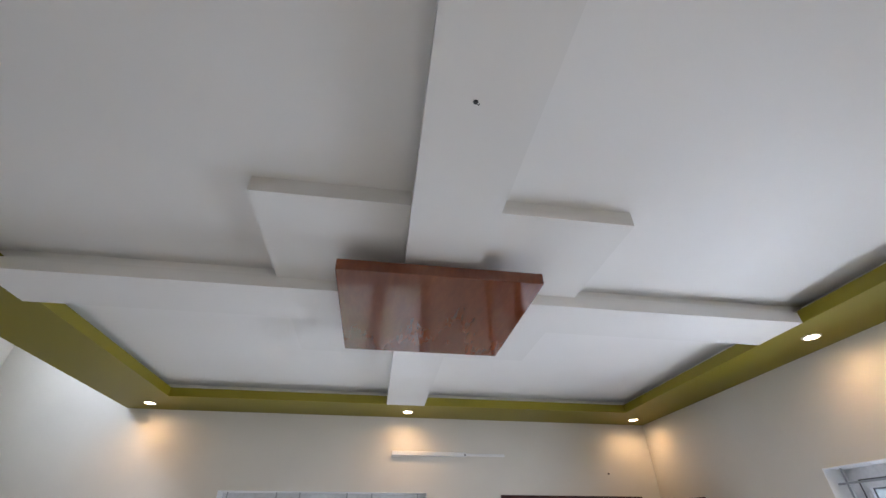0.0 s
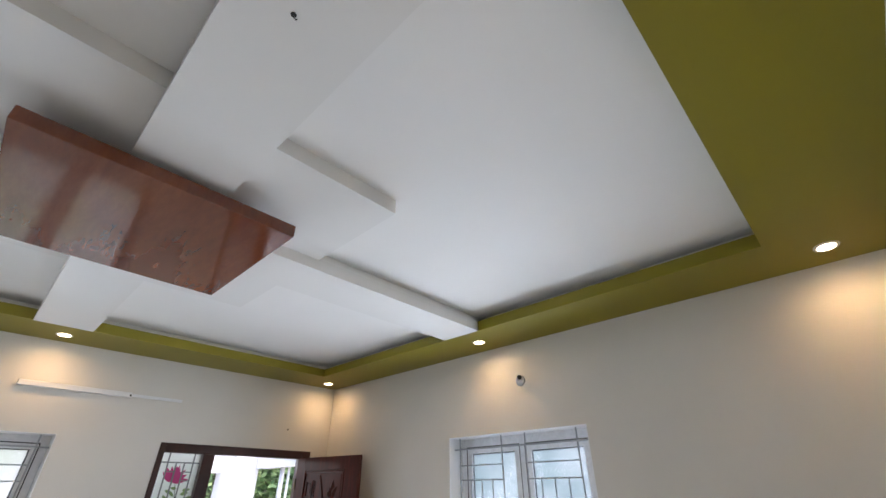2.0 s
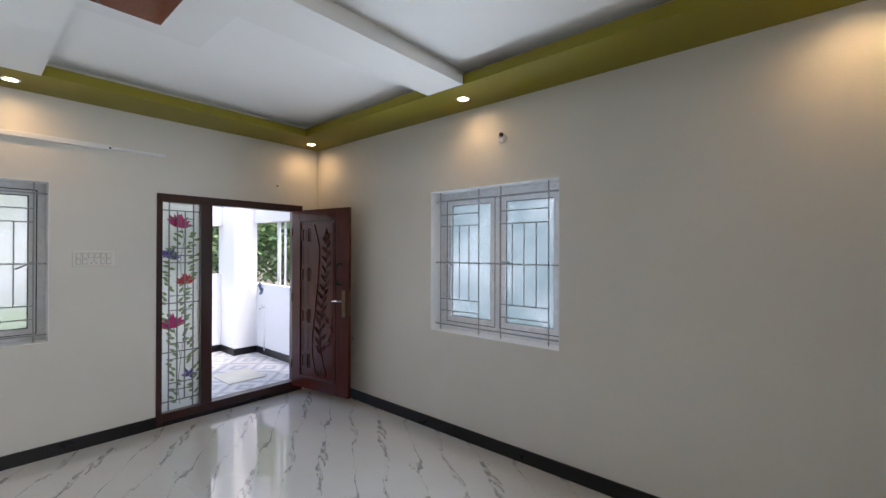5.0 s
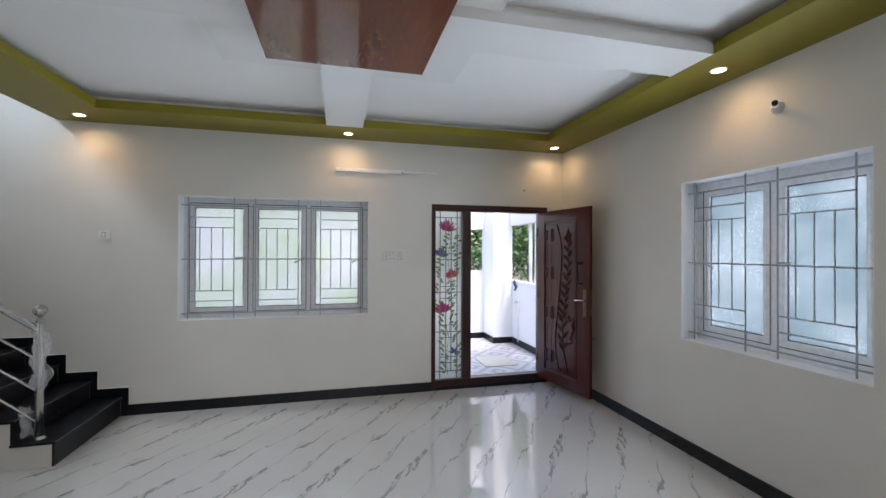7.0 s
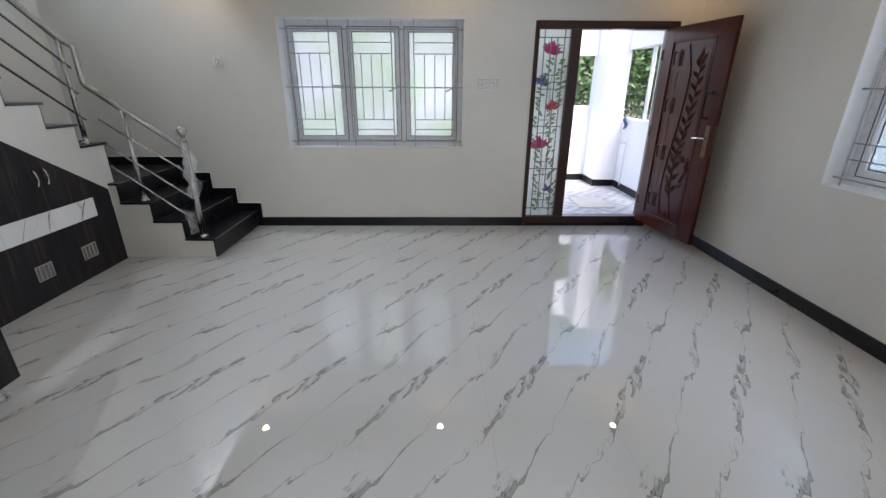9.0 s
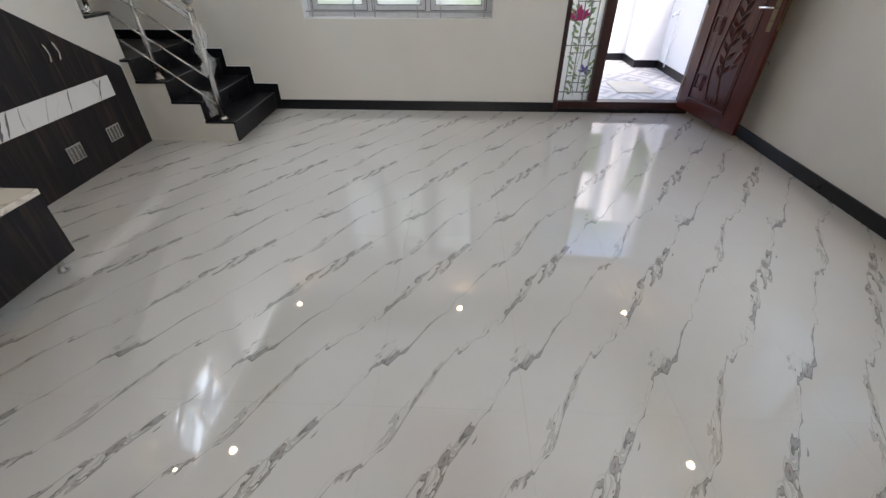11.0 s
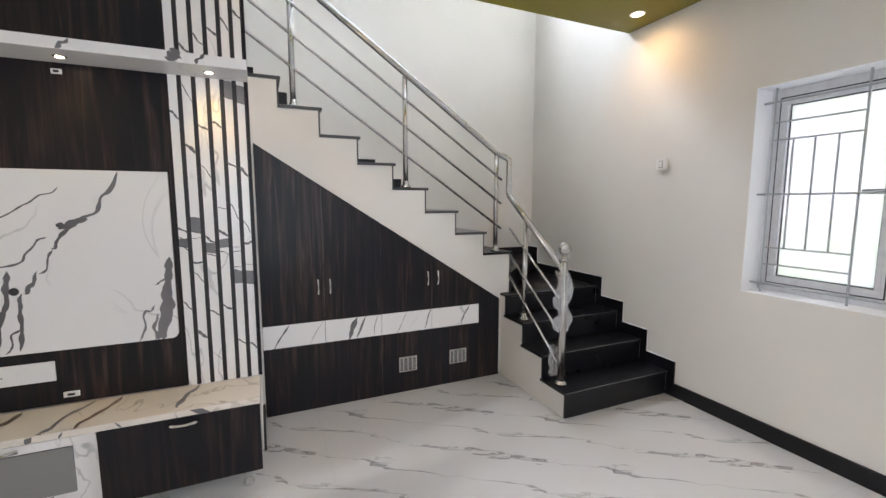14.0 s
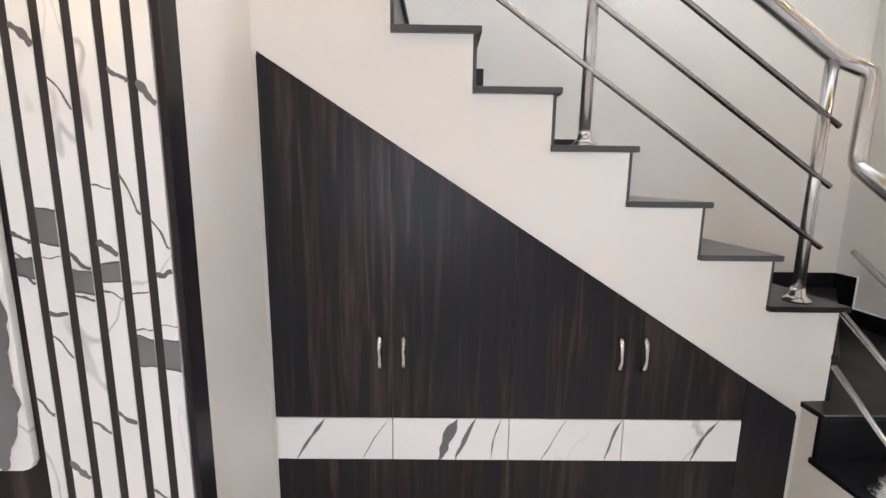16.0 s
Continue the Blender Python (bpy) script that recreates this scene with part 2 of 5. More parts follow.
def emitter(name, color, strength):
    m = Mat(name, color, 0.5)
    m.set("Emission Color", (*color, 1))
    m.set("Emission Strength", strength)
    return m.m


GLOW = emitter("lit_diffuser", (1.0, 0.80, 0.52), 9)


def frosted(name, low, high, lit, line=0.03, etch_scale=13):
    """Patterned obscure glass: it scatters the daylight behind it, with an etched line pattern. Its blotchy tint stands
    in for uneven light outside.
    """
    m = Mat(name, low, 0.35)
    v = m.coords()
    tone = m.noise(v, 2.0, 3, 0.5, 0.5)
    etch = m.noise(v, etch_scale, 2, 0.5, 3.5)
    mask = m.ramp(m.noise(v, 3.0, 1), [(0.50, (0, 0, 0)), (0.58, (1, 1, 1))])
    thin = m.math("MULTIPLY", m.ramp(m.math("ABSOLUTE", m.math("SUBTRACT", etch, 0.5)), [(0.0, (1, 1, 1)), (line, (0, 0, 0))]), mask)
    color = m.mix(thin, m.mix(m.ramp(tone, [(0.35, (0, 0, 0)), (0.65, (1, 1, 1))]), low, high), lit)
    through_light, gloss, both = m.n("BsdfTranslucent"), m.n("BsdfGlossy", Roughness=0.15), m.n("MixShader", Fac=0.06)
    m.l(color, through_light.inputs["Color"])
    m.l(through_light.outputs[0], both.inputs[1])
    m.l(gloss.outputs[0], both.inputs[2])
    m.l(both.outputs[0], m.t.nodes["Material Output"].inputs["Surface"])
    return m.m


# tints differ by window to set how bright the daylight shows in each
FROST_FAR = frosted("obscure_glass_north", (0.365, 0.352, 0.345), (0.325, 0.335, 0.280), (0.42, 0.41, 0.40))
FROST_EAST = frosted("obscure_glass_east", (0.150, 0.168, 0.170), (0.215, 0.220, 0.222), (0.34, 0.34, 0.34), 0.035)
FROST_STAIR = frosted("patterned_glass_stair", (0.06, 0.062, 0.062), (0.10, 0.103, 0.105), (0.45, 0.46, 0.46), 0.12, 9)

# ---- building blocks ----
def boxes(*list_of, bevel=0.0):
    """One bmesh of boxes, each (x0, x1, y0, y1, z0, z1)."""
    bm = bmesh.new()
    for x0, x1, y0, y1, z0, z1 in list_of:
        vs = [bm.verts.new((x, y, z)) for x in (x0, x1) for y in (y0, y1) for z in (z0, z1)]
        for f in ((0, 1, 3, 2), (4, 6, 7, 5), (0, 4, 5, 1), (2, 3, 7, 6), (0, 2, 6, 4), (1, 5, 7, 3)):
            bm.faces.new([vs[i] for i in f])
    if bevel:
        bmesh.ops.bevel(bm, geom=list(bm.edges), offset=bevel, segments=2, affect="EDGES", profile=0.5)
    bmesh.ops.recalc_face_normals(bm, faces=bm.faces)
    return bm


def prism(points, axis, a, b, bevel=0.0):
    """A polygon in the plane across an axis, pushed from a to b along it."""
    bm = bmesh.new()

    def place(u, v, w):
        return {"x": (w, u, v), "y": (u, w, v), "z": (u, v, w)}[axis]

    lo = [bm.verts.new(place(u, v, a)) for u, v in points]
    hi = [bm.verts.new(place(u, v, b)) for u, v in points]
    bm.faces.new(lo)
    bm.faces.new(hi)
    n = len(points)
    for i in range(n):
        bm.faces.new((lo[i], lo[(i + 1) % n], hi[(i + 1) % n], hi[i]))
    if bevel:
        bmesh.ops.bevel(bm, geom=list(bm.edges), offset=bevel, segments=2, affect="EDGES", profile=0.5)
    bmesh.ops.recalc_face_normals(bm, faces=bm.faces)
    return bm


def tube(points, r, seg=12, bm=None, smooth=True, radii=None):
    """A round bar through the points."""
    bm = bm or bmesh.new()
    pts = [Vector(p) for p in points]
    rings = []
    up = Vector((0, 0, 1)) if abs((pts[1] - pts[0]).normalized().z) < 0.9 else Vector((1, 0, 0))
    for i, p in enumerate(pts):
        d = ((pts[min(i + 1, len(pts) - 1)] - p).normalized() + (p - pts[max(i - 1, 0)]).normalized()).normalized()
        side = d.cross(up)
        if side.length < 1e-4:
            side = d.cross(Vector((0, 1, 0)))
        side.normalize()
        up2 = side.cross(d).normalized()
        rr = radii[i] if radii else r
        rings.append([bm.verts.new(p + rr * (math.cos(2 * math.pi * k / seg) * side + math.sin(2 * math.pi * k / seg) * up2)) for k in range(seg)])
    for a, b in zip(rings, rings[1:]):
        for k in range(seg):
            f = bm.faces.new((a[k], a[(k + 1) % seg], b[(k + 1) % seg], b[k]))
            f.smooth = smooth
    bm.faces.new(rings[0][::-1])
    bm.faces.new(rings[-1])
    return bm


def lathe(profile, at=(0, 0, 0), axis="z", seg=24, closed=True):
    """A turned shape: profile rows (radius, height) round an axis through at."""
    bm = bmesh.new()
    rings = []
    for r, h in profile:
        ring = []
        for k in range(seg):
            a = 2 * math.pi * k / seg
            u, v = r * math.cos(a), r * math.sin(a)
            p = {"z": (u, v, h), "x": (h, u, v), "y": (u, h, v)}[axis]
            ring.append(bm.verts.new((p[0] + at[0], p[1] + at[1], p[2] + at[2])))
        rings.append(ring)
    for a, b in zip(rings, rings[1:]):
        for k in range(seg):
            f = bm.faces.new((a[k], a[(k + 1) % seg], b[(k + 1) % seg], b[k]))
            f.smooth = True
    if closed:
        bm.faces.new(rings[0][::-1])
        bm.faces.new(rings[-1])
    bmesh.ops.recalc_face_normals(bm, faces=bm.faces)
    return bm


def join(*bms):
    """Several bmeshes as one."""
    out = bmesh.new()
    for b in bms:
        me = bpy.data.meshes.new("tmp")
        b.to_mesh(me)
        b.free()
        out.from_mesh(me)
        bpy.data.meshes.remove(me)
    return out


def where(ob):
    return (where(ob.parent) @ ob.matrix_parent_inverse if ob.parent else Matrix()) @ ob.matrix_basis


def part(name, bm, material, parent=None, label="", kind=""):
    """Links a bmesh, drawn at its place in the world, as one mesh object under a thing or a part."""
    me = bpy.data.meshes.new(name)
    bm.to_mesh(me)
    bm.free()
    me.materials.append(material)
    ob = new(name, me)
    if parent:
        ob.parent = parent
        ob.matrix_parent_inverse = where(parent).inverted()
    return tagged(ob, label, kind=kind)


def thing(name, at, label, category, group="", kind=""):
    ob = new(name)
    ob.empty_display_size = 0.1
    ob.matrix_basis = Matrix.Translation(at)
    return tagged(ob, label, category, group, kind)


def structure(name, bm, material, label="", category=""):
    return tagged(part(name, bm, material), label, category, kind="structure")


def holed(axis, a, b, u0, u1, z0, z1, holes):
    """The boxes of a wall between a and b across its axis, with openings (u0, u1, z0, z1)."""
    us = sorted({u0, u1, *[h[0] for h in holes], *[h[1] for h in holes]})
    out = []
    for p, q in zip(us, us[1:]):
        zs = [(z0, z1)]
        for h in holes:
            if h[0] < (p + q) / 2 < h[1]:
                zs = [s for c, d in zs for s in ((c, min(d, h[2])), (max(c, h[3]), d)) if s[1] - s[0] > 1e-6]
        for c, d in zs:
            out.append((a, b, p, q, c, d) if axis == "x" else (p, q, a, b, c, d))
    return out


# ---- the room's shell ----
XR, XL, YF, YN, XS, XTV = 2.70, -2.57, 4.50, -0.40, -3.84, -2.46
ZG, ZC = 2.81, 2.94
ZF = -0.012
FW = (-1.555, 0.32, 0.885, 2.14)
DW = (1.035, 2.49, 0.0, 2.13)
RW = (1.38, 2.64, 0.885, 2.147)
SW = (2.80, 4.08, 3.76, 4.93)
structure("wall_north", boxes(*holed("y", YF, YF + 0.24, XS - 0.2, XR + 0.24, -0.4, 3.1, [FW, DW]), (XS - 0.2, XL + 1.4, YF, YF + 0.24, 3.1, 5.6)), WALL, "smooth cream painted wall with a window and the entrance door", "wall")
structure("wall_east", boxes(*holed("x", XR, XR + 0.24, -3.2, YF, -0.4, 3.1, [RW])), WALL, "smooth cream painted wall with one grilled window", "wall")
structure("wall_south", boxes((1.0, XR, YN - 0.2, YN, ZF, 3.1), (XS - 0.2, -1.0, YN - 0.2, YN, ZF, 5.6), (-1.0, 1.0, YN - 0.2, YN, 2.2, 3.1)), WALL, "cream painted wall with a wide opening", "wall")
structure("wall_west", boxes(*holed("x", XS - 0.2, XS, YN - 0.2, YF, -0.4, 5.6, [SW])), WALL, "tall cream wall of the stairwell with a high window", "wall")
structure("wall_partition", boxes((XTV - 0.14, XTV, YN, 1.65, 0, ZG), (-2.88, XTV - 0.14, 1.40, 1.65, 0, 2.25)), WALL, "cream partition wall beside the stairs", "wall")
structure("wall_back_room", boxes((-2.6, XR, -3.4, -3.2, 0, 3.1), (-2.8, -2.6, -3.4, YN - 0.2, 0, 3.1)), WALL, "plain cream wall of the next room", "wall")
structure("wall_upper", boxes((XL + 1.4, XL + 1.6, YN, YF + 0.24, 3.1, 5.6)), WALL, "plain cream wall of the upper floor", "wall")
structure("floor", boxes((XS, XR, -3.2, YF, -0.1, ZF - 0.004)), PLAIN, "polished white marble-look tiles with grey diagonal veins", "floor")
structure("ceiling_upper", boxes((XS - 0.2, XL + 1.6, YN - 0.2, YF + 0.24, 5.6, 5.75)), CEIL, "plain white upper ceiling", "ceiling")
structure("ceiling_back_room", boxes((-2.8, XR + 0.24, -3.4, YN - 0.2, 3.1, 3.25)), CEIL, "plain white ceiling of the next room", "ceiling")

TX0, TX1, TY0, TY1 = -2.03, 2.237, 0.077, 4.01
structure("ceiling", boxes((XL, XR, YN, YF, ZC, 3.1)), CEIL, "white painted recessed ceiling field", "ceiling")
structure("ceiling_border", boxes((XL, TX0, YN, YF, ZG, ZG + 0.075), (TX1, XR, YN, YF, ZG, ZG + 0.075), (TX0, TX1, TY1, YF, ZG, ZG + 0.075), (TX0, TX1, YN, TY0, ZG, ZG + 0.075)), GREEN, "olive green dropped ceiling border", "ceiling")
structure("ceiling_border_edge", boxes((XL, XL + 0.05, YN, YF, ZG + 0.075, ZC), (XL + 0.05, TX0 - 0.10, YN, YF, ZG + 0.075, ZC), (TX1 + 0.10, XR, YN, YF, ZG + 0.075, ZC), (TX0 - 0.10, TX1 + 0.10, TY1 + 0.10, YF, ZG + 0.075, ZC), (TX0 - 0.10, TX1 + 0.10, YN, TY0 - 0.10, ZG + 0.075, ZC)), CEIL, "white upstand above the olive border", "ceiling")
CX, CY = 0.05, 2.07
LONG = (CX - 0.175, CX + 0.175, TY0 - 0.04, TY1 + 0.005)
WEST, EAST = (-2.107, CX - 0.175, CY - 0.172, CY + 0.172), (CX + 0.175, 2.228, CY - 0.172, CY + 0.172)
for name, (a, c, d, e) in (("ceiling_beam_1", LONG), ("ceiling_beam_2", WEST), ("ceiling_beam_3", EAST)):
    structure(name, boxes((a, c, d, e, ZG - 0.004, 2.872)), BEAM, "flat white plaster ceiling beam", "beam")
    structure(name.replace("beam", "packer"), boxes(((TX0 - 0.10 if name[-1] == "2" else a + (0.05 if name[-1] == "1" else 0)), (TX1 + 0.10 if name[-1] == "3" else c - (0.05 if name[-1] == "1" else 0)), (TY0 - 0.10 if name[-1] == "1" else d + 0.05), (TY1 + 0.10 if name[-1] == "1" else e - 0.05), 2.872, ZC)), CEIL, "white packer above the ceiling beam", "beam")
sq = [(sx, ex, sy, ey, 2.866, ZC) for sx, ex in ((CX - 0.81, CX - 0.174), (CX + 0.174, CX + 0.785)) for sy, ey in ((CY - 0.82, CY - 0.171), (CY + 0.171, CY + 0.82))]
for b in sq:
    structure("ceiling_square", boxes(b), BEAM, "square raised white ceiling panel between the beams", "ceiling")

panel = thing("wooden_ceiling_panel", (CX, CY - 0.07, 2.72), "varnished red-brown square wooden panel hung under the crossed beams", "ceiling panel")
part("panel_board", boxes((-0.425, 0.512, 1.54, 2.45, 2.718, 2.775), bevel=0.004), TEAK, panel)
part("panel_spacer", boxes((-0.30, 0.39, 1.68, 2.32, 2.775, ZG - 0.004)), TEAK, panel)

for i, (lx, ly) in enumerate(DOWNLIGHTS):
    d = thing("downlight", (lx, ly, ZG), "small round recessed ceiling lamp, lit warm", "ceiling lamp", "downlights in the olive ceiling border")
    part("trim_ring", lathe([(0.040, -0.004), (0.052, -0.005), (0.055, 0.0), (0.055, 0.002), (0.040, 0.002), (0.040, -0.004)], (lx, ly, ZG), closed=False), PLASTIC, d)
    part("diffuser", lathe([(0.0395, -0.003), (0.0395, -0.001)], (lx, ly, ZG)), GLOW, d, "glowing warm white disc")

# skirting
SK = 0.10
structure("baseboard_1", boxes((-1.971, DW[0] - 0.0, YF - 0.014, YF, ZF, SK - 0.01)), GRANITE, "black granite skirting", "skirting")
structure("baseboard_2", boxes((XR - 0.014, XR, YN, YF - 0.02, ZF, SK - 0.01)), GRANITE, "black granite skirting", "skirting")
structure("baseboard_3", boxes((-2.88, XTV, 1.65, 1.664, ZF, 0.08)), GRANITE, "black granite skirting", "skirting")
structure("baseboard_4", boxes((1.0, XR - 0.014, YN, YN + 0.014, ZF, SK - 0.01)), GRANITE, "black granite skirting", "skirting")

# ---- stairs ----
RISE, TREAD = 0.173, 0.2535
NX, NY, YS = -2.05, 3.596, 3.52
STEM, SKS = 0.078, 0.085
XO = -2.875
stairs = thing("staircase", (-2.4, 4.0, 0), "cream plastered stairs with black granite treads, turning at the corner", "staircase")
prof1 = [(NX, ZF)]
for k in range(4):
    prof1 += [(NX - TREAD * k, RISE * (k + 1) - 0.02), (NX - TREAD * (k + 1), RISE * (k + 1) - 0.02)]
prof1[-1] = (XO, prof1[-1][1])
prof1.append((XO, ZF))
part("lower_body", prism(prof1, "y", YS, YF - 0.001), WALL, stairs)
part("corner_body", prism([(XO, YF), (XO, 3.34), (XS, 3.34), (XS, YF)], "z", 0, RISE * 4 - 0.02), WALL, stairs)
part("corner_body", prism([(XO, NY), (XS, YF), (XS, 3.342), (XO, 3.342)], "z", RISE * 4 - 0.02, RISE * 5 - 0.02), WALL, stairs)
part("corner_body", boxes((XS, XO, 3.342, NY, RISE * 5 - 0.02, RISE * 6 - 0.02)), WALL, stairs)
prof2 = [(3.342, ZF), (3.342, RISE * 6 - 0.02)]
for j in range(7, 19):
    y = NY - TREAD * (j - 6)
    prof2 += [(y, RISE * j - 0.02), (y - TREAD, RISE * j - 0.02)]
prof2 += [(YN, RISE * 18 - 0.02), (YN, ZF)]
part("upper_body", prism(prof2, "x", XS + 0.001, XO), WALL, stairs)
for k in range(1, 5):
    x = NX - TREAD * (k - 1)
    x2 = x - TREAD if k < 4 else XO - 0.02
    part("riser", boxes((x, x + 0.014, YS, YF - 0.016, RISE * (k - 1) + (ZF if k == 1 else 0.002), RISE * k - 0.02)), GRANITE, stairs)
    pts = [(x + 0.03, YS - 0.012), (x + 0.03, YF - 0.016), (x2, YF - 0.016), (x2, YS - 0.012)]
    if k == 4:
        pts = [(x + 0.03, YS - 0.012), (x + 0.03, YF - 0.016), (XS + 0.035, YF - 0.016), (XO + 0.004, NY), (XO + 0.004, YS - 0.012)]
    part("tread", prism(pts, "z", RISE * k - 0.02, RISE * k, 0.003), GRANITE, stairs)
part("riser", prism([(XO, NY), (XS + 0.016, YF - 0.03), (XS + 0.036, YF - 0.03), (XO + 0.004, NY + 0.014)], "z", RISE * 4 + 0.001, RISE * 5 - 0.02), GRANITE, stairs)
part("tread", prism([(XO + 0.015, NY + 0.012), (XS + 0.045, YF - 0.018), (XS + 0.016, YF - 0.018), (XS + 0.016, NY - 0.002), (XO + 0.015, NY - 0.002)], "z", RISE * 5 - 0.02, RISE * 5, 0.003), GRANITE, stairs)
part("riser", boxes((XS + 0.016, XO - 0.004, NY, NY + 0.012, RISE * 5 + 0.001, RISE * 6 - 0.02)), GRANITE, stairs)
part("tread", boxes((XS + 0.016, XO + 0.018, 3.345, NY + 0.025, RISE * 6 - 0.02, RISE * 6), bevel=0.003), GRANITE, stairs)
for j in range(7, 18):
    y = NY - TREAD * (j - 6)
    part("riser", boxes((XS + 0.016, XO - 0.004, y, y + 0.012, RISE * (j - 1) + 0.001, RISE * j - 0.02)), GRANITE_SHEEN, stairs, "granite riser, greyed for its sheen")
    part("tread", boxes((XS + 0.016, XO + 0.018, y - TREAD + 0.002, y + 0.025, RISE * j - 0.02, RISE * j), bevel=0.003), GRANITE_SHEEN if j > 6 else GRANITE, stairs, "granite tread, greyed for its sheen")

# pale lines along the granite edges, a highlight painted as thin bars
EDGE = Mat("stone_edge_highlight", (0.13, 0.13, 0.14), 0.4).m
for k in range(1, 5):
    x = NX - TREAD * (k - 1)
    part("nosing_highlight", tube([(x + 0.0295, YS - 0.010, RISE * k - 0.002), (x + 0.0295, YF - 0.018, RISE * k - 0.002)], 0.0028, 6), EDGE, stairs, "pale line painted as the nosing highlight")
    part("skirting_highlight", tube([(x + 0.016, YF - 0.0155, RISE * (k - 1) + 0.01), (x + 0.016, YF - 0.0155, RISE * k - 0.022)], 0.002, 6), EDGE, stairs)

# stepped stair skirting
sk = thing("stair_skirting", (-2.4, YF, 0), "black granite skirting stepping up the wall", "skirting", kind="structure")
pts = [(NX + STEM, ZF)]
for k in range(1, 4):
    x = NX - TREAD * (k - 1) + STEM
    pts += [(x, RISE * k + SKS), (x - TREAD, RISE * k + SKS)]
x = NX - TREAD * 3 + STEM
pts += [(x, RISE * 4 + SKS), (XS + 0.14, RISE * 4 + SKS), (XS + 0.14, RISE * 5 + SKS), (XS, RISE * 5 + SKS), (XS, ZF)]
part("white_bead", tube([(u, YF - 0.006, v + 0.004) for u, v in pts[1:-1]], 0.0055, 6, smooth=False), WHITE, sk, "white filler line")
part("stepped_slab", prism(pts, "y", YF - 0.014, YF - 0.0005), GRANITE, sk)
part("corner_slab", boxes((XS, XS + 0.014, NY + 0.125, YF - 0.014, 0.7, RISE * 5 + SKS)), GRANITE, sk)
part("corner_slab", boxes((XS, XS + 0.014, NY - TREAD + 0.125, NY + 0.125, 0.87, RISE * 6 + 0.09)), GRANITE, sk)
for j in range(7, 18):
    y = NY - TREAD * (j - 6)
    part("slab", boxes((XS, XS + 0.014, y - TREAD + 0.125, y + 0.125, RISE * (j - 1), RISE * j + 0.105 + 0.004 * (j - 7))), GRANITE, sk)

# ---- railing ----
rail = thing("stair_railing", (-2.165, 3.585, RISE), "polished stainless steel railing with three bars and a ball newel", "railing")
YR, XQ, NWX = 3.585, -2.93, -2.165


def post(x, y, z0, z1, name="post", r=0.019):
    ob = part(name, tube([(x, y, z0), (x, y, z1)], r), STEEL, rail)
    part("base_collar", lathe([(0.042, 0), (0.042, 0.008), (0.03, 0.018), (0.022, 0.03), (0.021, 0.05)], (x, y, z0)), STEEL, ob)
    return ob


nw = post(NWX, YR, RISE, 1.05, "newel_post", 0.026)
part("ball", lathe([(0.004, -0.045), (0.028, -0.037), (0.041, -0.018), (0.045, 0), (0.041, 0.018), (0.028, 0.037), (0.004, 0.045)], (NWX, YR, 1.135)), STEEL, nw)
part("neck", lathe([(0.027, 0), (0.031, 0.01), (0.02, 0.02), (0.016, 0.045)], (NWX, YR, 1.05)), STEEL, nw)
post(-2.63, YR, RISE * 3, 1.32)
post(XQ, 3.49, RISE * 6, 1.85)
post(XQ, 2.705, RISE * 9, 2.36)
post(XQ, 1.925, RISE * 12, 2.88)
SL = 0.683
part("handrail", tube([(NWX, YR, 0.985), (-2.885, YR + 0.01, 1.495), (-2.900, YR + 0.012, 1.515), (-2.903, YR + 0.012, 1.540), (-2.903, YR + 0.012, 1.775), (-2.907, YR + 0.010, 1.797), (-2.918, YR - 0.005, 1.812), (XQ, 3.51, 1.842), (XQ, 3.47, 1.868), (XQ, 0.6, 1.872 + SL * 2.865)], 0.025, 14), STEEL, rail)
for z in (1.632, 1.437, 1.231):
    part("bar", tube([(XQ + 0.012, 3.535, z), (XQ + 0.012, 0.6, z + SL * 2.935)], 0.0095, 8), STEEL, rail)
for za, zb in ((0.765, 1.232), (0.53, 1.022), (0.30, 0.837)):
    part("bar", tube([(NWX, YR - 0.012, za), (-2.84, YR - 0.012, zb)], 0.0095, 8), STEEL, rail)

# ---- under-stair cupboard ----
cup = thing("under_stair_cupboard", (XO, 2.6, 0), "dark brown laminate cupboard filling the triangle under the stairs", "cupboard")
YA, YB, ZT, ZK = 1.668, 3.495, 1.825, 0.65
sl = (ZT - ZK) / (YB - YA)
zt = lambda y: ZT - sl * (y - YA)
XF = XO + 0.006
DR = [YA, 2.075, 2.483, 2.885, 3.302]
part("carcass_frame", prism([(YA, ZF), (YB, ZF), (YB, ZK), (YA, ZT)], "x", XO, XF), DARKWOOD, cup)
for a, b in zip(DR, DR[1:]):
    part("door", prism([(a + 0.0004, 0.623), (b - 0.0004, 0.623), (b - 0.0004, zt(b) - 0.012), (a + 0.0004, zt(a) - 0.012)], "x", XF, XF + 0.007), DARKWOOD, cup)
    part("drawer_front", boxes((XF, XF + 0.009, a + 0.0015, b - 0.0015, 0.463, 0.62), bevel=0.001), MARBLE, cup, "white marble-patterned drawer front")
part("lower_panel", boxes((XF, XF + 0.006, YA, DR[2] - 0.0005, ZF, 0.459)), DARKWOOD, cup)
part("lower_panel", boxes((XF, XF + 0.006, DR[2] + 0.0005, DR[4], ZF, 0.459)), DARKWOOD, cup)
part("end_panel", prism([(DR[4] + 0.002, ZF), (YB, ZF), (YB, ZK - 0.008), (DR[4] + 0.002, zt(DR[4]) - 0.012)], "x", XF, XF + 0.006), DARKWOOD, cup)


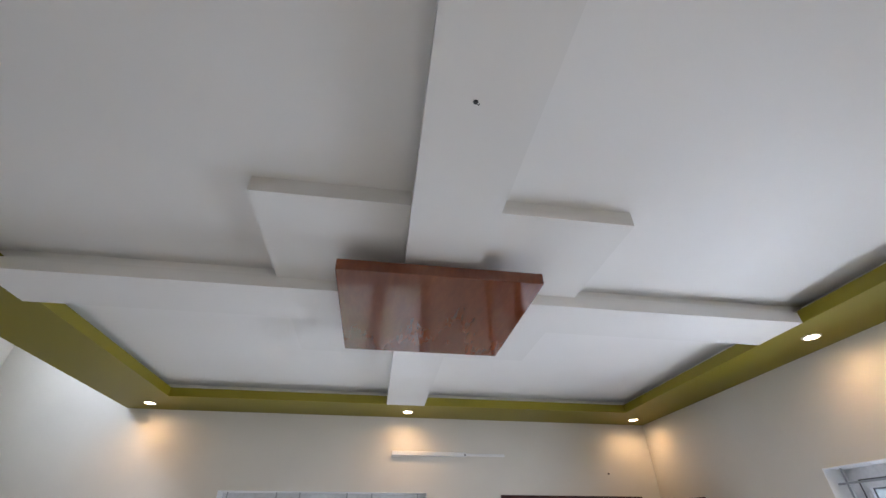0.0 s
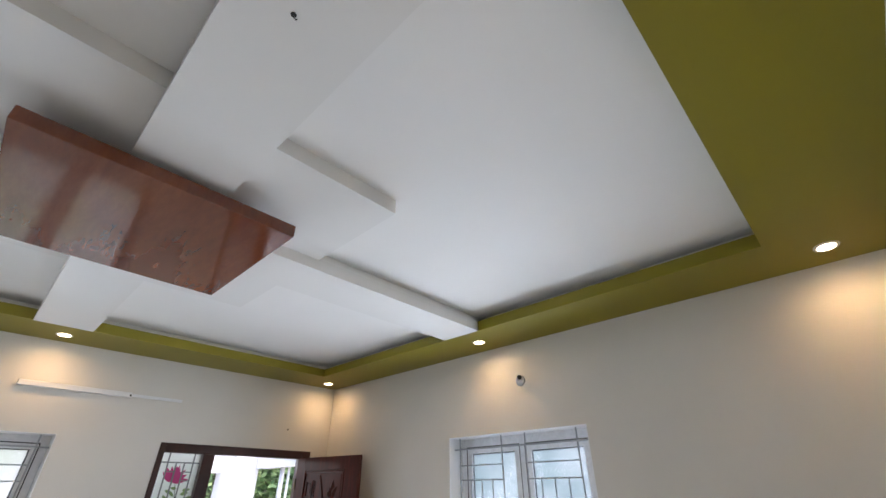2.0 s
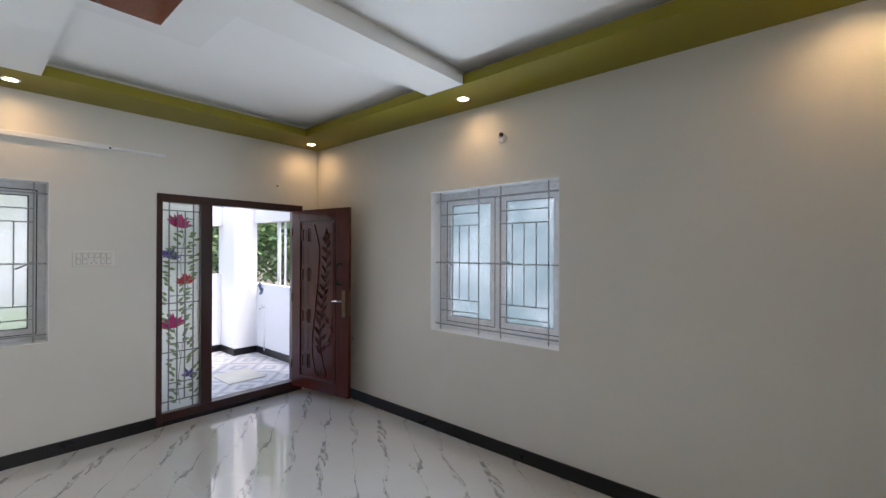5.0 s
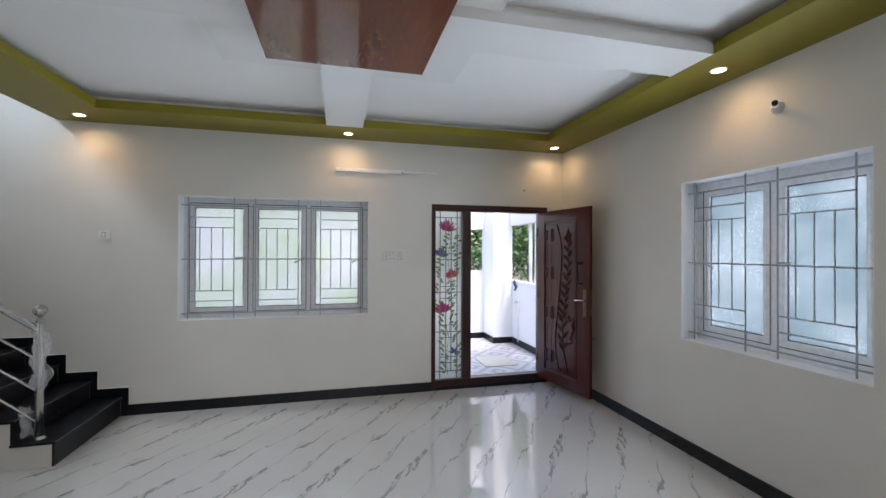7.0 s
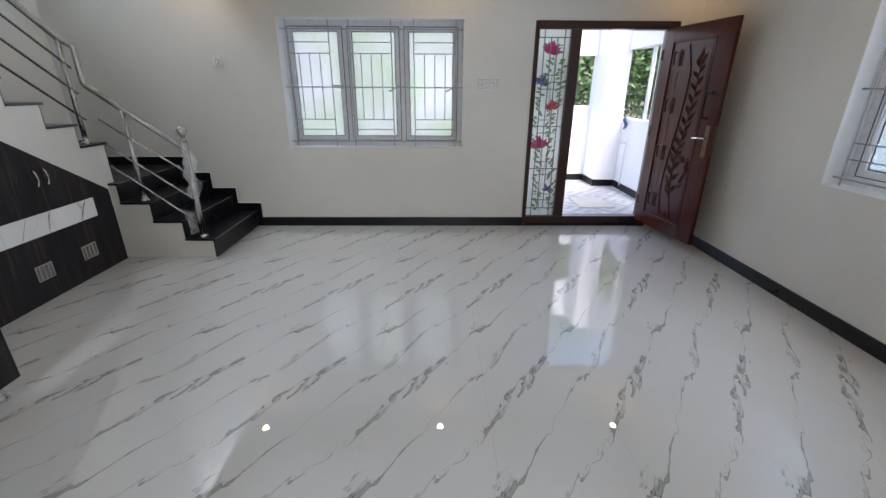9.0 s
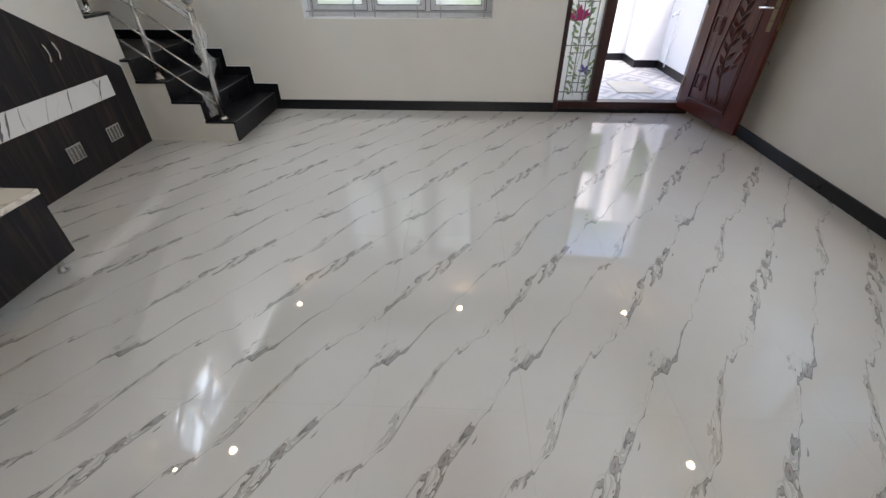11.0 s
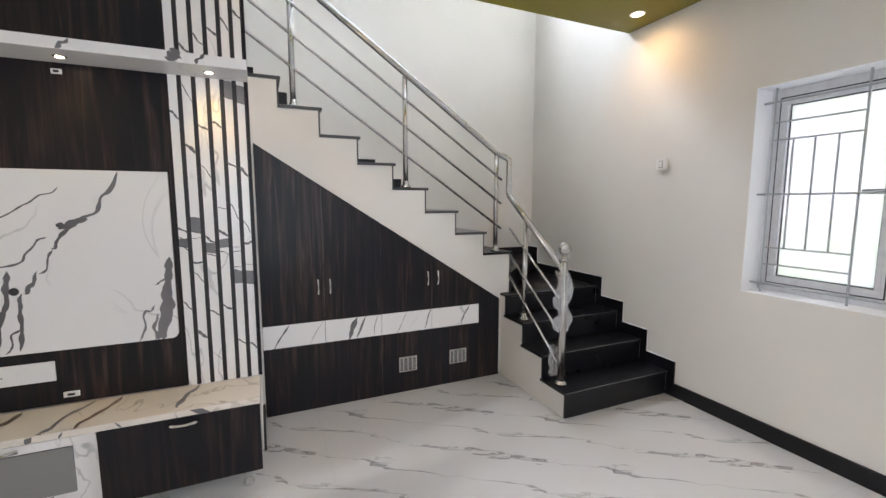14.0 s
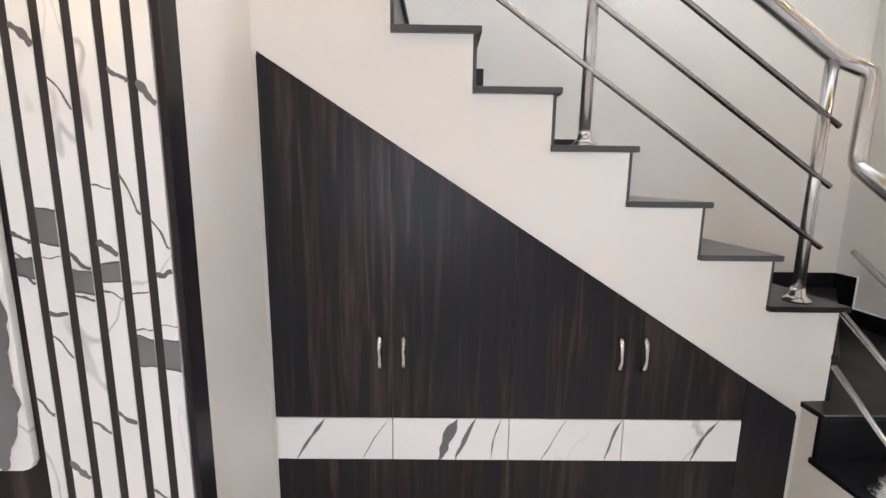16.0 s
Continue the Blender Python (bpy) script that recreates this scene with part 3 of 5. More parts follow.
def handle(parent, x, y, z, length, upright=True):
    pts = []
    for i in range(9):
        t = i / 8
        u, out = (t - 0.5) * length, 0.006 + 0.022 * math.sin(math.pi * t) ** 0.6
        pts.append((x + out, y, z + u) if upright else (x + out, y + u, z))
    part("handle", tube(pts, 0.005, 8, radii=[0.010, 0.0085, 0.007, 0.0065, 0.006, 0.0065, 0.007, 0.0085, 0.010]), CHROME, parent, "curved chrome handle")


for y in (2.035, 2.115, 2.848, 2.932):
    handle(cup, XF + 0.007, y, 0.867, 0.115)
for ya, yb in ((2.613, 2.757), (3.036, 3.187)):
    v = part("vent_grille", boxes((XF + 0.006, XF + 0.012, ya, yb, 0.150, 0.160), (XF + 0.006, XF + 0.012, ya, yb, 0.258, 0.268), (XF + 0.006, XF + 0.012, ya, ya + 0.01, 0.160, 0.258), (XF + 0.006, XF + 0.012, yb - 0.01, yb, 0.160, 0.258)), STEEL, cup, "small metal ventilation grille")
    for i in range(1, 4):
        y = ya + (yb - ya) * i / 4
        part("grille_bar", boxes((XF + 0.006, XF + 0.011, y - 0.005, y + 0.005, 0.160, 0.258)), STEEL, v)
    for i in range(1, 8):
        z = 0.155 + 0.108 * i / 8
        part("slat", boxes((XF + 0.0062, XF + 0.008, ya + 0.01, yb - 0.01, z - 0.004, z + 0.004)), GREYGLASS, v)

# ---- television wall unit ----
tv = thing("television_wall_unit", (-2.3, 0.65, 0), "dark laminate and marble-patterned television wall unit on steel legs", "television unit")
XB = XTV + 0.018
Y0, Y1, YM = -0.34, 1.645, 0.6525
part("back_board", boxes((XTV, XB, Y0, Y1, 0.468, ZG - 0.003)), DARKWOOD, tv)
part("television_panel", prism([(0.03, 0.742), (1.24, 0.742), (1.258, 0.748), (1.268, 0.766), (1.268, 1.603), (0.03, 1.603)], "x", XB, XB + 0.018, 0.002), MARBLE, tv, "white panel with dark marble veins")
for side in (0, 1):
    edges = [1.298, 1.346, 1.409, 1.473, 1.536, 1.594, 1.640]
    for a, b in zip(edges, edges[1:]):
        p, q = a + 0.0105, b - 0.0105
        if a == edges[0]:
            p = a
        if b == edges[-1]:
            q = b
        if side:
            p, q = 2 * YM - q, 2 * YM - p
        part("marble_strip", boxes((XB, XB + 0.016, p, q, 0.469, ZG - 0.003)), MARBLE, tv, "upright white marble-patterned strip")
for a in edges[1:-1]:
    for g in (a, 2 * YM - a):
        part("groove_strip", boxes((XB, XB + 0.0135, g - 0.0105, g + 0.0105, 0.469, ZG - 0.003)), BLACKWOOD, tv, "black groove strip")
part("edge_strip", boxes((XTV, XB + 0.014, 1.6455, 1.660, 0.469, ZG - 0.003), (XTV - 0.03, XTV, 1.6505, 1.660, 0.469, ZG - 0.003)), DARKWOOD, tv)
part("shelf", boxes((XB + 0.017, -2.20, Y0, 1.662, 2.082, 2.13), bevel=0.001), MARBLE, tv, "thick white marble-patterned shelf")
for y in (1.491, 0.923, -0.186, 0.38):
    l = part("shelf_lamp", lathe([(0.016, 0.0), (0.024, 0.0), (0.026, 0.004), (0.016, 0.004), (0.016, 0.0)], (-2.31, y, 2.078), closed=False), CHROME, tv, "tiny lit shelf spotlight")
    part("lamp_lens", lathe([(0.016, 0.0), (0.016, 0.002)], (-2.31, y, 2.079)), GLOW, l)
    lamp("shelf_spot", "SPOT", 0.8, (1, 0.72, 0.2), look((-2.335, y, 2.07), (-2.43, y, 1.7)), 0.01, spot=70, blend=0.8)
part("counter", boxes((XB + 0.017, -2.125, Y0 - 0.002, Y1 + 0.002, 0.438, 0.468), bevel=0.002), COUNTER, tv, "cream counter with brown marble veins")
part("cabinet_body", boxes((XTV, -2.148, Y0, Y1, 0.078, 0.437)), MARBLE, tv)
for a, b in ((0.975, Y1), (Y0, 0.33)):
    d = part("drawer", boxes((-2.148, -2.13, a + 0.001, b - 0.001, 0.08, 0.432), bevel=0.0015), DARKWOOD, tv)
    handle(d, -2.13, (a + b) / 2, 0.405, 0.12, False)
d = part("drawer", boxes((-2.148, -2.13, 0.332, 0.973, 0.395, 0.434), bevel=0.001), MARBLE, tv, "shallow white marble-patterned drawer")
handle(d, -2.13, YM, 0.415, 0.12, False)
part("glass_flap", boxes((-2.148, -2.136, 0.418, 0.887, 0.176, 0.388), bevel=0.001), GREYGLASS, tv, "grey glass flap")
for y in (-0.27, 0.33, 0.97, 1.572):
    part("leg", lathe([(0.03, ZF), (0.03, 0.0), (0.018, 0.02), (0.018, 0.06), (0.026, 0.079)], (-2.185, y, 0)), CHROME, tv, "short chrome leg")
part("cable_hole", lathe([(0.018, 0.0), (0.018, 0.003), (0.014, 0.003)], (XB + 0.018, 0.636, 1.042), "x"), BLACK, tv)


def socket_plate(name, y0, y1, z0, z1, x, label):
    s = thing(name, (x, (y0 + y1) / 2, z0), label, "socket")
    part("plate", boxes((x, x + 0.010, y0, y1, z0, z1), bevel=0.003), PLASTIC, s)
    return s


s = socket_plate("socket_board", 0.495, 0.748, 0.592, 0.69, XB, "white switch and socket board on the dark panel")
part("module", boxes((XB + 0.010, XB + 0.013, 0.52, 0.615, 0.612, 0.67), bevel=0.001), PLASTIC, s)
part("module", boxes((XB + 0.010, XB + 0.013, 0.62, 0.722, 0.612, 0.67), bevel=0.001), PLASTIC, s)
for dy, dz in ((0, 0.012), (-0.009, -0.003), (0.009, -0.003)):
    part("pin_hole", lathe([(0.0035, 0), (0.0035, 0.0008)], (XB + 0.0129, 0.545 + dy, 0.64 + dz), "x", 8), BLACK, s)
s = socket_plate("power_socket", 0.485, 0.587, 0.99, 1.085, XB + 0.018, "white power socket on the marble panel")
for dy, dz in ((0, 0.014), (-0.011, -0.004), (0.011, -0.004), (-0.011, -0.018), (0.011, -0.018)):
    part("pin_hole", lathe([(0.004, 0), (0.004, 0.0008)], (XB + 0.0279, 0.545 + dy, 1.04 + dz), "x", 8), BLACK, s)
s = socket_plate("cable_outlet", 0.768, 0.832, 0.50, 0.528, XB, "small white cable outlet low on the dark panel")
part("slot", boxes((XB + 0.01, XB + 0.0108, 0.785, 0.815, 0.508, 0.52)), BLACK, s)
s = socket_plate("cable_outlet", 0.845, 0.885, 2.035, 2.058, XB, "small white cable outlet under the shelf")
part("slot", boxes((XB + 0.01, XB + 0.0108, 0.855, 0.875, 2.041, 2.052)), BLACK, s)


# ---- windows ----
def window(name, axis, plane, u0, u1, z0, z1, bays, sill_label, glass, frame_mat, fo=0.065, s=0.055):
    """plane: the wall's inner face; the window lies outwards of it."""
    w = thing(name, (0, 0, 0), sill_label, "window", kind="structure")
    w.matrix_basis = Matrix.Translation((plane, (u0 + u1) / 2, z0) if axis == "x" else ((u0 + u1) / 2, plane, z0))

    def bx(a, b, c, d, e, f):
        return (plane + a, plane + b, c, d, e, f) if axis == "x" else (c, d, plane + a, plane + b, e, f)

    part("window_frame", boxes(bx(0.16, 0.225, u0, u1, z1 - fo, z1), bx(0.16, 0.225, u0, u1, z0, z0 + fo), bx(0.16, 0.225, u0, u0 + fo, z0 + fo, z1 - fo), bx(0.16, 0.225, u1 - fo, u1, z0 + fo, z1 - fo)), frame_mat, w)
    part("reveal_lining", boxes(bx(0.001, 0.158, u0, u0 + 0.004, z0, z1), bx(0.001, 0.158, u1 - 0.004, u1, z0, z1), bx(0.001, 0.158, u0 + 0.004, u1 - 0.004, z0, z0 + 0.004), bx(0.001, 0.158, u0 + 0.004, u1 - 0.004, z1 - 0.004, z1)) if plane > 0 else boxes(bx(0.226, 0.24, u0, u1, z0, z0 + 0.01)), REVEALW, w, "white painted reveal")
    wid = (u1 - u0 - 2 * fo) / bays
    for i in range(bays):
        a, b = u0 + fo + wid * i, u0 + fo + wid * (i + 1)
        if i:
            part("mullion", boxes(bx(0.155, 0.225, a - 0.02, a + 0.02, z0 + fo, z1 - fo)), frame_mat, w)
        a2, b2 = a + (0.02 if i else 0), b - (0.02 if i < bays - 1 else 0)
        e, f = z0 + fo, z1 - fo
        sash = part("sash", boxes(bx(0.15, 0.195, a2, b2, f - s, f), bx(0.15, 0.195, a2, b2, e, e + s), bx(0.15, 0.195, a2, a2 + s, e + s, f - s), bx(0.15, 0.195, b2 - s, b2, e + s, f - s), bevel=0.003), frame_mat, w)
        part("pane", boxes(bx(0.17, 0.175, a2 + s, b2 - s, e + s, f - s)), glass, sash, "frosted glass pane").visible_shadow = False
        part("gasket", boxes(bx(0.168, 0.1695, a2 + s, b2 - s, f - s - 0.008, f - s), bx(0.168, 0.1695, a2 + s, b2 - s, e + s, e + s + 0.008), bx(0.168, 0.1695, a2 + s, a2 + s + 0.008, e + s + 0.008, f - s - 0.008), bx(0.168, 0.1695, b2 - s - 0.008, b2 - s, e + s + 0.008, f - s - 0.008)), GASKET_AND_SHADE, sash, "dark rubber gasket")
        # dark strips laid on the sash imitate the shadow between it and the frame
        part("shadow_line", boxes(bx(0.1485, 0.1495, a2 + 0.004, b2 - 0.004, f - 0.012, f - 0.004), bx(0.1485, 0.1495, a2 + 0.004, b2 - 0.004, e + 0.004, e + 0.010), bx(0.1485, 0.1495, a2 + 0.002, a2 + 0.008, e + 0.010, f - 0.012), bx(0.1485, 0.1495, b2 - 0.010, b2 - 0.002, e + 0.010, f - 0.012)), GASKET_AND_SHADE, sash, "dark strip painted as shade round the sash")
        q = s * 0.55
        part("glazing_step", boxes(bx(0.147, 0.1505, a2 + q, b2 - q, f - q - 0.006, f - q), bx(0.147, 0.1505, a2 + q, b2 - q, e + q, e + q + 0.006), bx(0.147, 0.1505, a2 + q, a2 + q + 0.006, e + q + 0.006, f - q - 0.006), bx(0.147, 0.1505, b2 - q - 0.006, b2 - q, e + q + 0.006, f - q - 0.006)), frame_mat, sash)
        hu, hz, tilt = b2 - 0.03, (z0 + z1) / 2, (0.0 if i == 0 else 0.055)
        latch = part("latch", boxes(bx(0.136, 0.15, hu - 0.011, hu + 0.011, hz - 0.045, hz + 0.02), bevel=0.002), frame_mat, sash)
        ends = [(0.136, hu, hz), (0.118, hu, hz), (0.112, hu - 0.012, hz - tilt * 0.15), (0.112, hu - 0.095, hz - tilt)]
        part("lever", tube([(plane + o, u, z) if axis == "x" else (u, plane + o, z) for o, u, z in ends], 0.007, 8), GRILLE, latch, "grey lever")
    return w


def grille(name, axis, at, u0, u1, z0, z1, pairs, label):
    g = thing(name, (0, 0, 0), label, "window grille")
    g.matrix_basis = Matrix.Translation((at, (u0 + u1) / 2, z0) if axis == "x" else ((u0 + u1) / 2, at, z0))

    def line(ua, za, ub, zb, r=0.0062, off=0.0):
        p = lambda u, z: (at + off, u, z) if axis == "x" else (u, at + off, z)
        part("bar", tube([p(ua, za), p(ub, zb)], r, 6, smooth=False), GRILLE, g)

    zm = (z0 + z1) / 2 - 0.014
    for z in (z0 + 0.055, zm, z1 - 0.09):
        line(u0, z, u1, z, 0.0068, -0.011)
    for a, b in pairs:
        line(a, z0, a, z1)
        line(b, z0, b, z1)
        for z in (z0 + 0.18, z0 + 0.285, z1 - 0.315, z1 - 0.21):
            line(a, z, b, z, 0.0054, 0.004)
        for i in (1, 2, 3):
            u = a + (b - a) * i / 4
            line(u, z0 + 0.285, u, z1 - 0.315, 0.0054, 0.004)


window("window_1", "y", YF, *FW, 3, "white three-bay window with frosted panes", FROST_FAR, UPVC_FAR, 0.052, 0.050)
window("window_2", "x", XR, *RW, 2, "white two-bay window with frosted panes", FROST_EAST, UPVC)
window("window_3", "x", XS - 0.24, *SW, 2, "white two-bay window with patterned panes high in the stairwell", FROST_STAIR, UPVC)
grille("window_grille", "y", YF + 0.09, *FW, ((-1.494, -1.063), (-0.855, -0.425), (-0.194, 0.24)), "grey metal grille across the three-bay window")
grille("window_grille", "x", XR + 0.08, *RW, ((1.504, 1.932), (2.155, 2.587)), "grey metal grille across the two-bay window")

# ---- entrance door ----
DX0, DX1 = DW[0], DW[1]
dr = thing("door_1", (1.76, YF, 0), "red-brown wooden entrance door standing open, with a painted glass sidelight", "door", kind="structure")
YD0, YD1 = YF - 0.012, YF + 0.10
part("door_frame", boxes((DX0, DX0 + 0.045, YD0, YD1, 0, 2.13), (DX1 - 0.10, DX1, YD0, YD1, 0, 2.13), (DX0 + 0.045, DX1 - 0.10, YD0, YD1, 2.055, 2.13), (DX0 + 0.045, DX1 - 0.10, YD0, YD1, 0.03, 0.105), bevel=0.004), DOORFRAME, dr)
part("door_mullion", boxes((1.405, 1.508, YD0 + 0.002, YD1 - 0.002, 0.105, 2.055), bevel=0.004), DOORFRAME, dr)
structure("threshold", boxes((DX0, DX1, YF - 0.01, YF + 0.24, -0.02, 0.03)), GRANITE, "black granite door threshold", "threshold")
hinge = Vector((2.375, YF - 0.01, 0.07))
ang = math.atan2(3.635 - hinge.y, 2.515 - hinge.x)
LW, LH = 0.885, 1.99
leaf = thing("door_leaf", hinge, "open carved red-brown wooden door leaf with flower relief", "door")


def leafed(bm):
    bmesh.ops.transform(bm, matrix=Matrix.Translation(hinge) @ Matrix.Rotation(ang, 4, "Z"), verts=bm.verts)
    return bm


LEAF_M = Matrix.Translation(hinge) @ Matrix.Rotation(ang, 4, "Z")


# in the leaf's own frame: x from hinge to edge, -y towards the room, z up
S0, S1, R0, R1 = 0.125, 0.70, 0.12, 1.87
part("leaf_board", leafed(boxes((0, LW, -0.008, 0.018, 0, LH))), DOORWOOD, leaf)
part("stile", leafed(boxes((0, S0, -0.018, -0.008, 0, LH), bevel=0.002)), DOORWOOD, leaf)
part("stile", leafed(boxes((S1, LW, -0.018, -0.008, 0, LH), bevel=0.002)), DOORWOOD, leaf)
part("top_rail", leafed(boxes((S0, S1, -0.018, -0.008, R1, LH), bevel=0.002)), DOORWOOD, leaf)
part("bottom_rail", leafed(boxes((S0, S1, -0.018, -0.008, 0, R0), bevel=0.002)), DOORWOOD, leaf)
for a, b2, c, d in ((S0, S0 + 0.022, R0, R1), (S1 - 0.022, S1, R0, R1), (S0 + 0.022, S1 - 0.022, R0, R0 + 0.022), (S0 + 0.022, S1 - 0.022, R1 - 0.022, R1)):
    part("moulding", leafed(boxes((a, b2, -0.024, -0.008, c, d), bevel=0.006)), DOORWOOD, leaf)
part("raised_field", leafed(boxes((S0 + 0.04, S1 - 0.04, -0.013, -0.008, R0 + 0.04, R1 - 0.04), bevel=0.002)), DOORWOOD, leaf)
for z in (0.31, 0.81, 1.27, 1.71):
    sqr = part("carved_square", leafed(join(boxes((0.175, 0.275, -0.027, -0.012, z - 0.075, z - 0.060), (0.175, 0.275, -0.027, -0.012, z + 0.060, z + 0.075), (0.175, 0.189, -0.027, -0.012, z - 0.060, z + 0.060), (0.261, 0.275, -0.027, -0.012, z - 0.060, z + 0.060)), boxes((0.200, 0.250, -0.021, -0.012, z - 0.048, z + 0.048), bevel=0.005))), DOORWOOD, leaf)
    for i in range(5):
        part("carved_stud", leafed(boxes((0.284, 0.304, -0.025, -0.012, z - 0.070 + 0.030 * i, z - 0.050 + 0.030 * i), bevel=0.005)), DOORWOOD, leaf)
for z0, z1 in ((0.42, 0.70), (0.92, 1.16), (1.38, 1.60)):
    for x in (0.185, 0.262):
        part("carved_line", leafed(boxes((x, x + 0.006, -0.016, -0.012, z0, z1), bevel=0.002)), DOORWOOD, leaf)


def smooth(pts, n=5):
    """A soft line through a few points (x, z) on the leaf's field."""
    out = []
    for k in range(len(pts) - 1):
        a, b, c, d = (Vector(pts[min(max(k + q, 0), len(pts) - 1)]) for q in (-1, 0, 1, 2))
        for t in [q / n for q in range(n)]:
            out.append(0.5 * ((2 * b) + (c - a) * t + (2 * a - 5 * b + 4 * c - d) * t * t + (3 * b - a - 3 * c + d) * t ** 3))
    return [(p.x, -0.013, p.y) for p in out] + [(pts[-1][0], -0.013, pts[-1][1])]


curve = smooth([(0.367, 1.82), (0.443, 1.57), (0.435, 1.33), (0.405, 1.04), (0.350, 0.67), (0.340, 0.41), (0.395, 0.18)])
part("carved_curve", leafed(tube(curve, 0.011, 6)), DOORWOOD, leaf)
stem = smooth([(0.54, 0.22), (0.475, 0.44), (0.455, 0.72), (0.495, 0.95), (0.535, 1.19), (0.555, 1.46), (0.555, 1.68)])
part("carved_stem", leafed(tube(stem, 0.008, 6, radii=[0.011 - 0.006 * i / (len(stem) - 1) for i in range(len(stem))])), DOORWOOD, leaf)
for pts in ([(0.46, 0.62), (0.52, 0.80), (0.59, 0.80), (0.63, 0.70)], [(0.475, 0.42), (0.53, 0.47), (0.585, 0.56)]):
    part("carved_twig", leafed(tube(smooth(pts), 0.006, 6)), DOORWOOD, leaf)


def blade(length, width, thick, bend=0.0, n=6):
    """A pointed leaf lying in the x-z plane, from the origin along +z, its back at y = 0 and its front at y = -thick."""
    bm = bmesh.new()
    rim_l, rim_r, mid = [], [], []
    for i in range(n + 1):
        t = i / n
        w = width / 2 * math.sin(math.pi * t ** 0.8) if 0 < i < n else 0.0005
        x = bend * t * t
        rim_l.append(bm.verts.new((x - w, 0, length * t)))
        mid.append(bm.verts.new((x, -thick * math.sin(math.pi * min(1, t + 0.05)) - 0.0004, length * t)))
        rim_r.append(bm.verts.new((x + w, 0, length * t)))
    for i in range(n):
        bm.faces.new((rim_l[i], rim_l[i + 1], mid[i + 1], mid[i]))
        bm.faces.new((mid[i], mid[i + 1], rim_r[i + 1], rim_r[i]))
    return bm


def laid(bm, x, y, z, turn):
    bmesh.ops.transform(bm, matrix=Matrix.Translation((x, y, z)) @ Matrix.Rotation(radians(turn), 4, "Y"), verts=bm.verts)
    return bm


rnd = random.Random(5)
for i in range(4, len(stem) - 1):
    x, y, z = stem[i]
    side = 1 if i % 2 else -1
    part("carved_leaf", leafed(laid(blade(0.150 - 0.0018 * i, 0.052, 0.022, 0.018 * side), x + 0.004 * side, -0.013, z, side * rnd.uniform(22, 38))), DOORWOOD, leaf)
for x, z, turn, size in ((0.555, 1.66, 0, 0.13), (0.555, 1.62, 20, 0.11), (0.553, 1.62, -20, 0.11), (0.585, 0.54, 20, 0.15), (0.54, 0.50, 60, 0.12), (0.60, 0.80, 110, 0.10), (0.63, 0.72, 160, 0.09), (0.55, 0.81, 150, 0.08), (0.60, 0.70, 40, 0.16)):
    part("carved_leaf", leafed(laid(blade(size, 0.05, 0.020), x, -0.013, z, turn)), DOORWOOD, leaf)
for k in range(5):
    part("carved_petal", leafed(laid(blade(0.05, 0.03, 0.010), 0.43, -0.013, 0.47, 72 * k)), DOORWOOD, leaf)
for k in range(6):
    part("carved_grass", leafed(laid(blade(0.07, 0.012, 0.007), 0.44 + 0.022 * k, -0.013, 0.165, rnd.uniform(-20, 20))), DOORWOOD, leaf)
bow = part("bow_handle", leafed(tube([(0.765, -0.018, 1.40), (0.765, -0.060, 1.395), (0.765, -0.066, 1.38), (0.765, -0.066, 1.20), (0.765, -0.060, 1.185), (0.765, -0.018, 1.18)], 0.010, 10)), BLACK, leaf, "dark bow handle")
part("rose", leafed(boxes((0.748, 0.782, -0.024, -0.018, 1.375, 1.42), (0.748, 0.782, -0.024, -0.018, 1.16, 1.205), bevel=0.002)), BLACK, bow)
lock = part("lock_plate", leafed(boxes((0.795, 0.843, -0.023, -0.018, 0.84, 1.12), bevel=0.002)), BRASS, leaf, "dull brass lock plate")
part("lever", leafed(tube([(0.82, -0.02, 1.01), (0.82, -0.065, 1.01), (0.81, -0.070, 1.01), (0.70, -0.070, 1.003)], 0.009, 10)), CHROME, lock, "bright lever handle")
part("key_hole", leafed(lathe([(0.008, -0.003), (0.008, 0.0)], (0.82, -0.021, 0.92), "y", 10)), BLACK, lock)
part("edge_plate", leafed(boxes((LW, LW + 0.002, -0.011, 0.011, 0.86, 1.12))), BRASS, leaf, "dull brass edge plate")
part("outer_knob", leafed(tube([(0.83, 0.018, 1.01), (0.83, 0.06, 1.01), (0.83, 0.065, 1.0)], 0.010, 8)), CHROME, leaf, "chrome outer handle")
part("door_stop", leafed(tube([(0.86, 0.018, 0.62), (0.86, 0.07, 0.62), (0.86, 0.075, 0.60)], 0.006, 8)), CHROME, leaf, "small chrome hook")
for z in (0.25, 1.0, 1.75):
    part("hinge", leafed(tube([(0.0, -0.022, z - 0.05), (0.0, -0.022, z + 0.05)], 0.007, 8)), BRASS, leaf)

# painted glass beside the door
GX0, GX1, GZ0, GZ1 = DX0 + 0.045, 1.405, 0.105, 2.055
GP = YF + 0.045
glass = thing("sidelight", ((GX0 + GX1) / 2, GP, GZ0), "white glass sidelight painted with pink and blue flowers, grey grille", "sidelight")
BARGREY = Mat("grey_bar_paint", (0.19, 0.21, 0.21), 0.4).m
MILK = Mat("milky_glass", (0.74, 0.79, 0.76), 0.4)
MILK.set("Transmission Weight", 0.55)
part("pane", boxes((GX0, GX1, GP, GP + 0.005, GZ0, GZ1)), MILK.m, glass).visible_shadow = False
gx = lambda f: GX0 + (GX1 - GX0) * f
gz = lambda f: GZ1 - (GZ1 - GZ0) * f
VX = (0.19, 0.40, 0.60, 0.82)
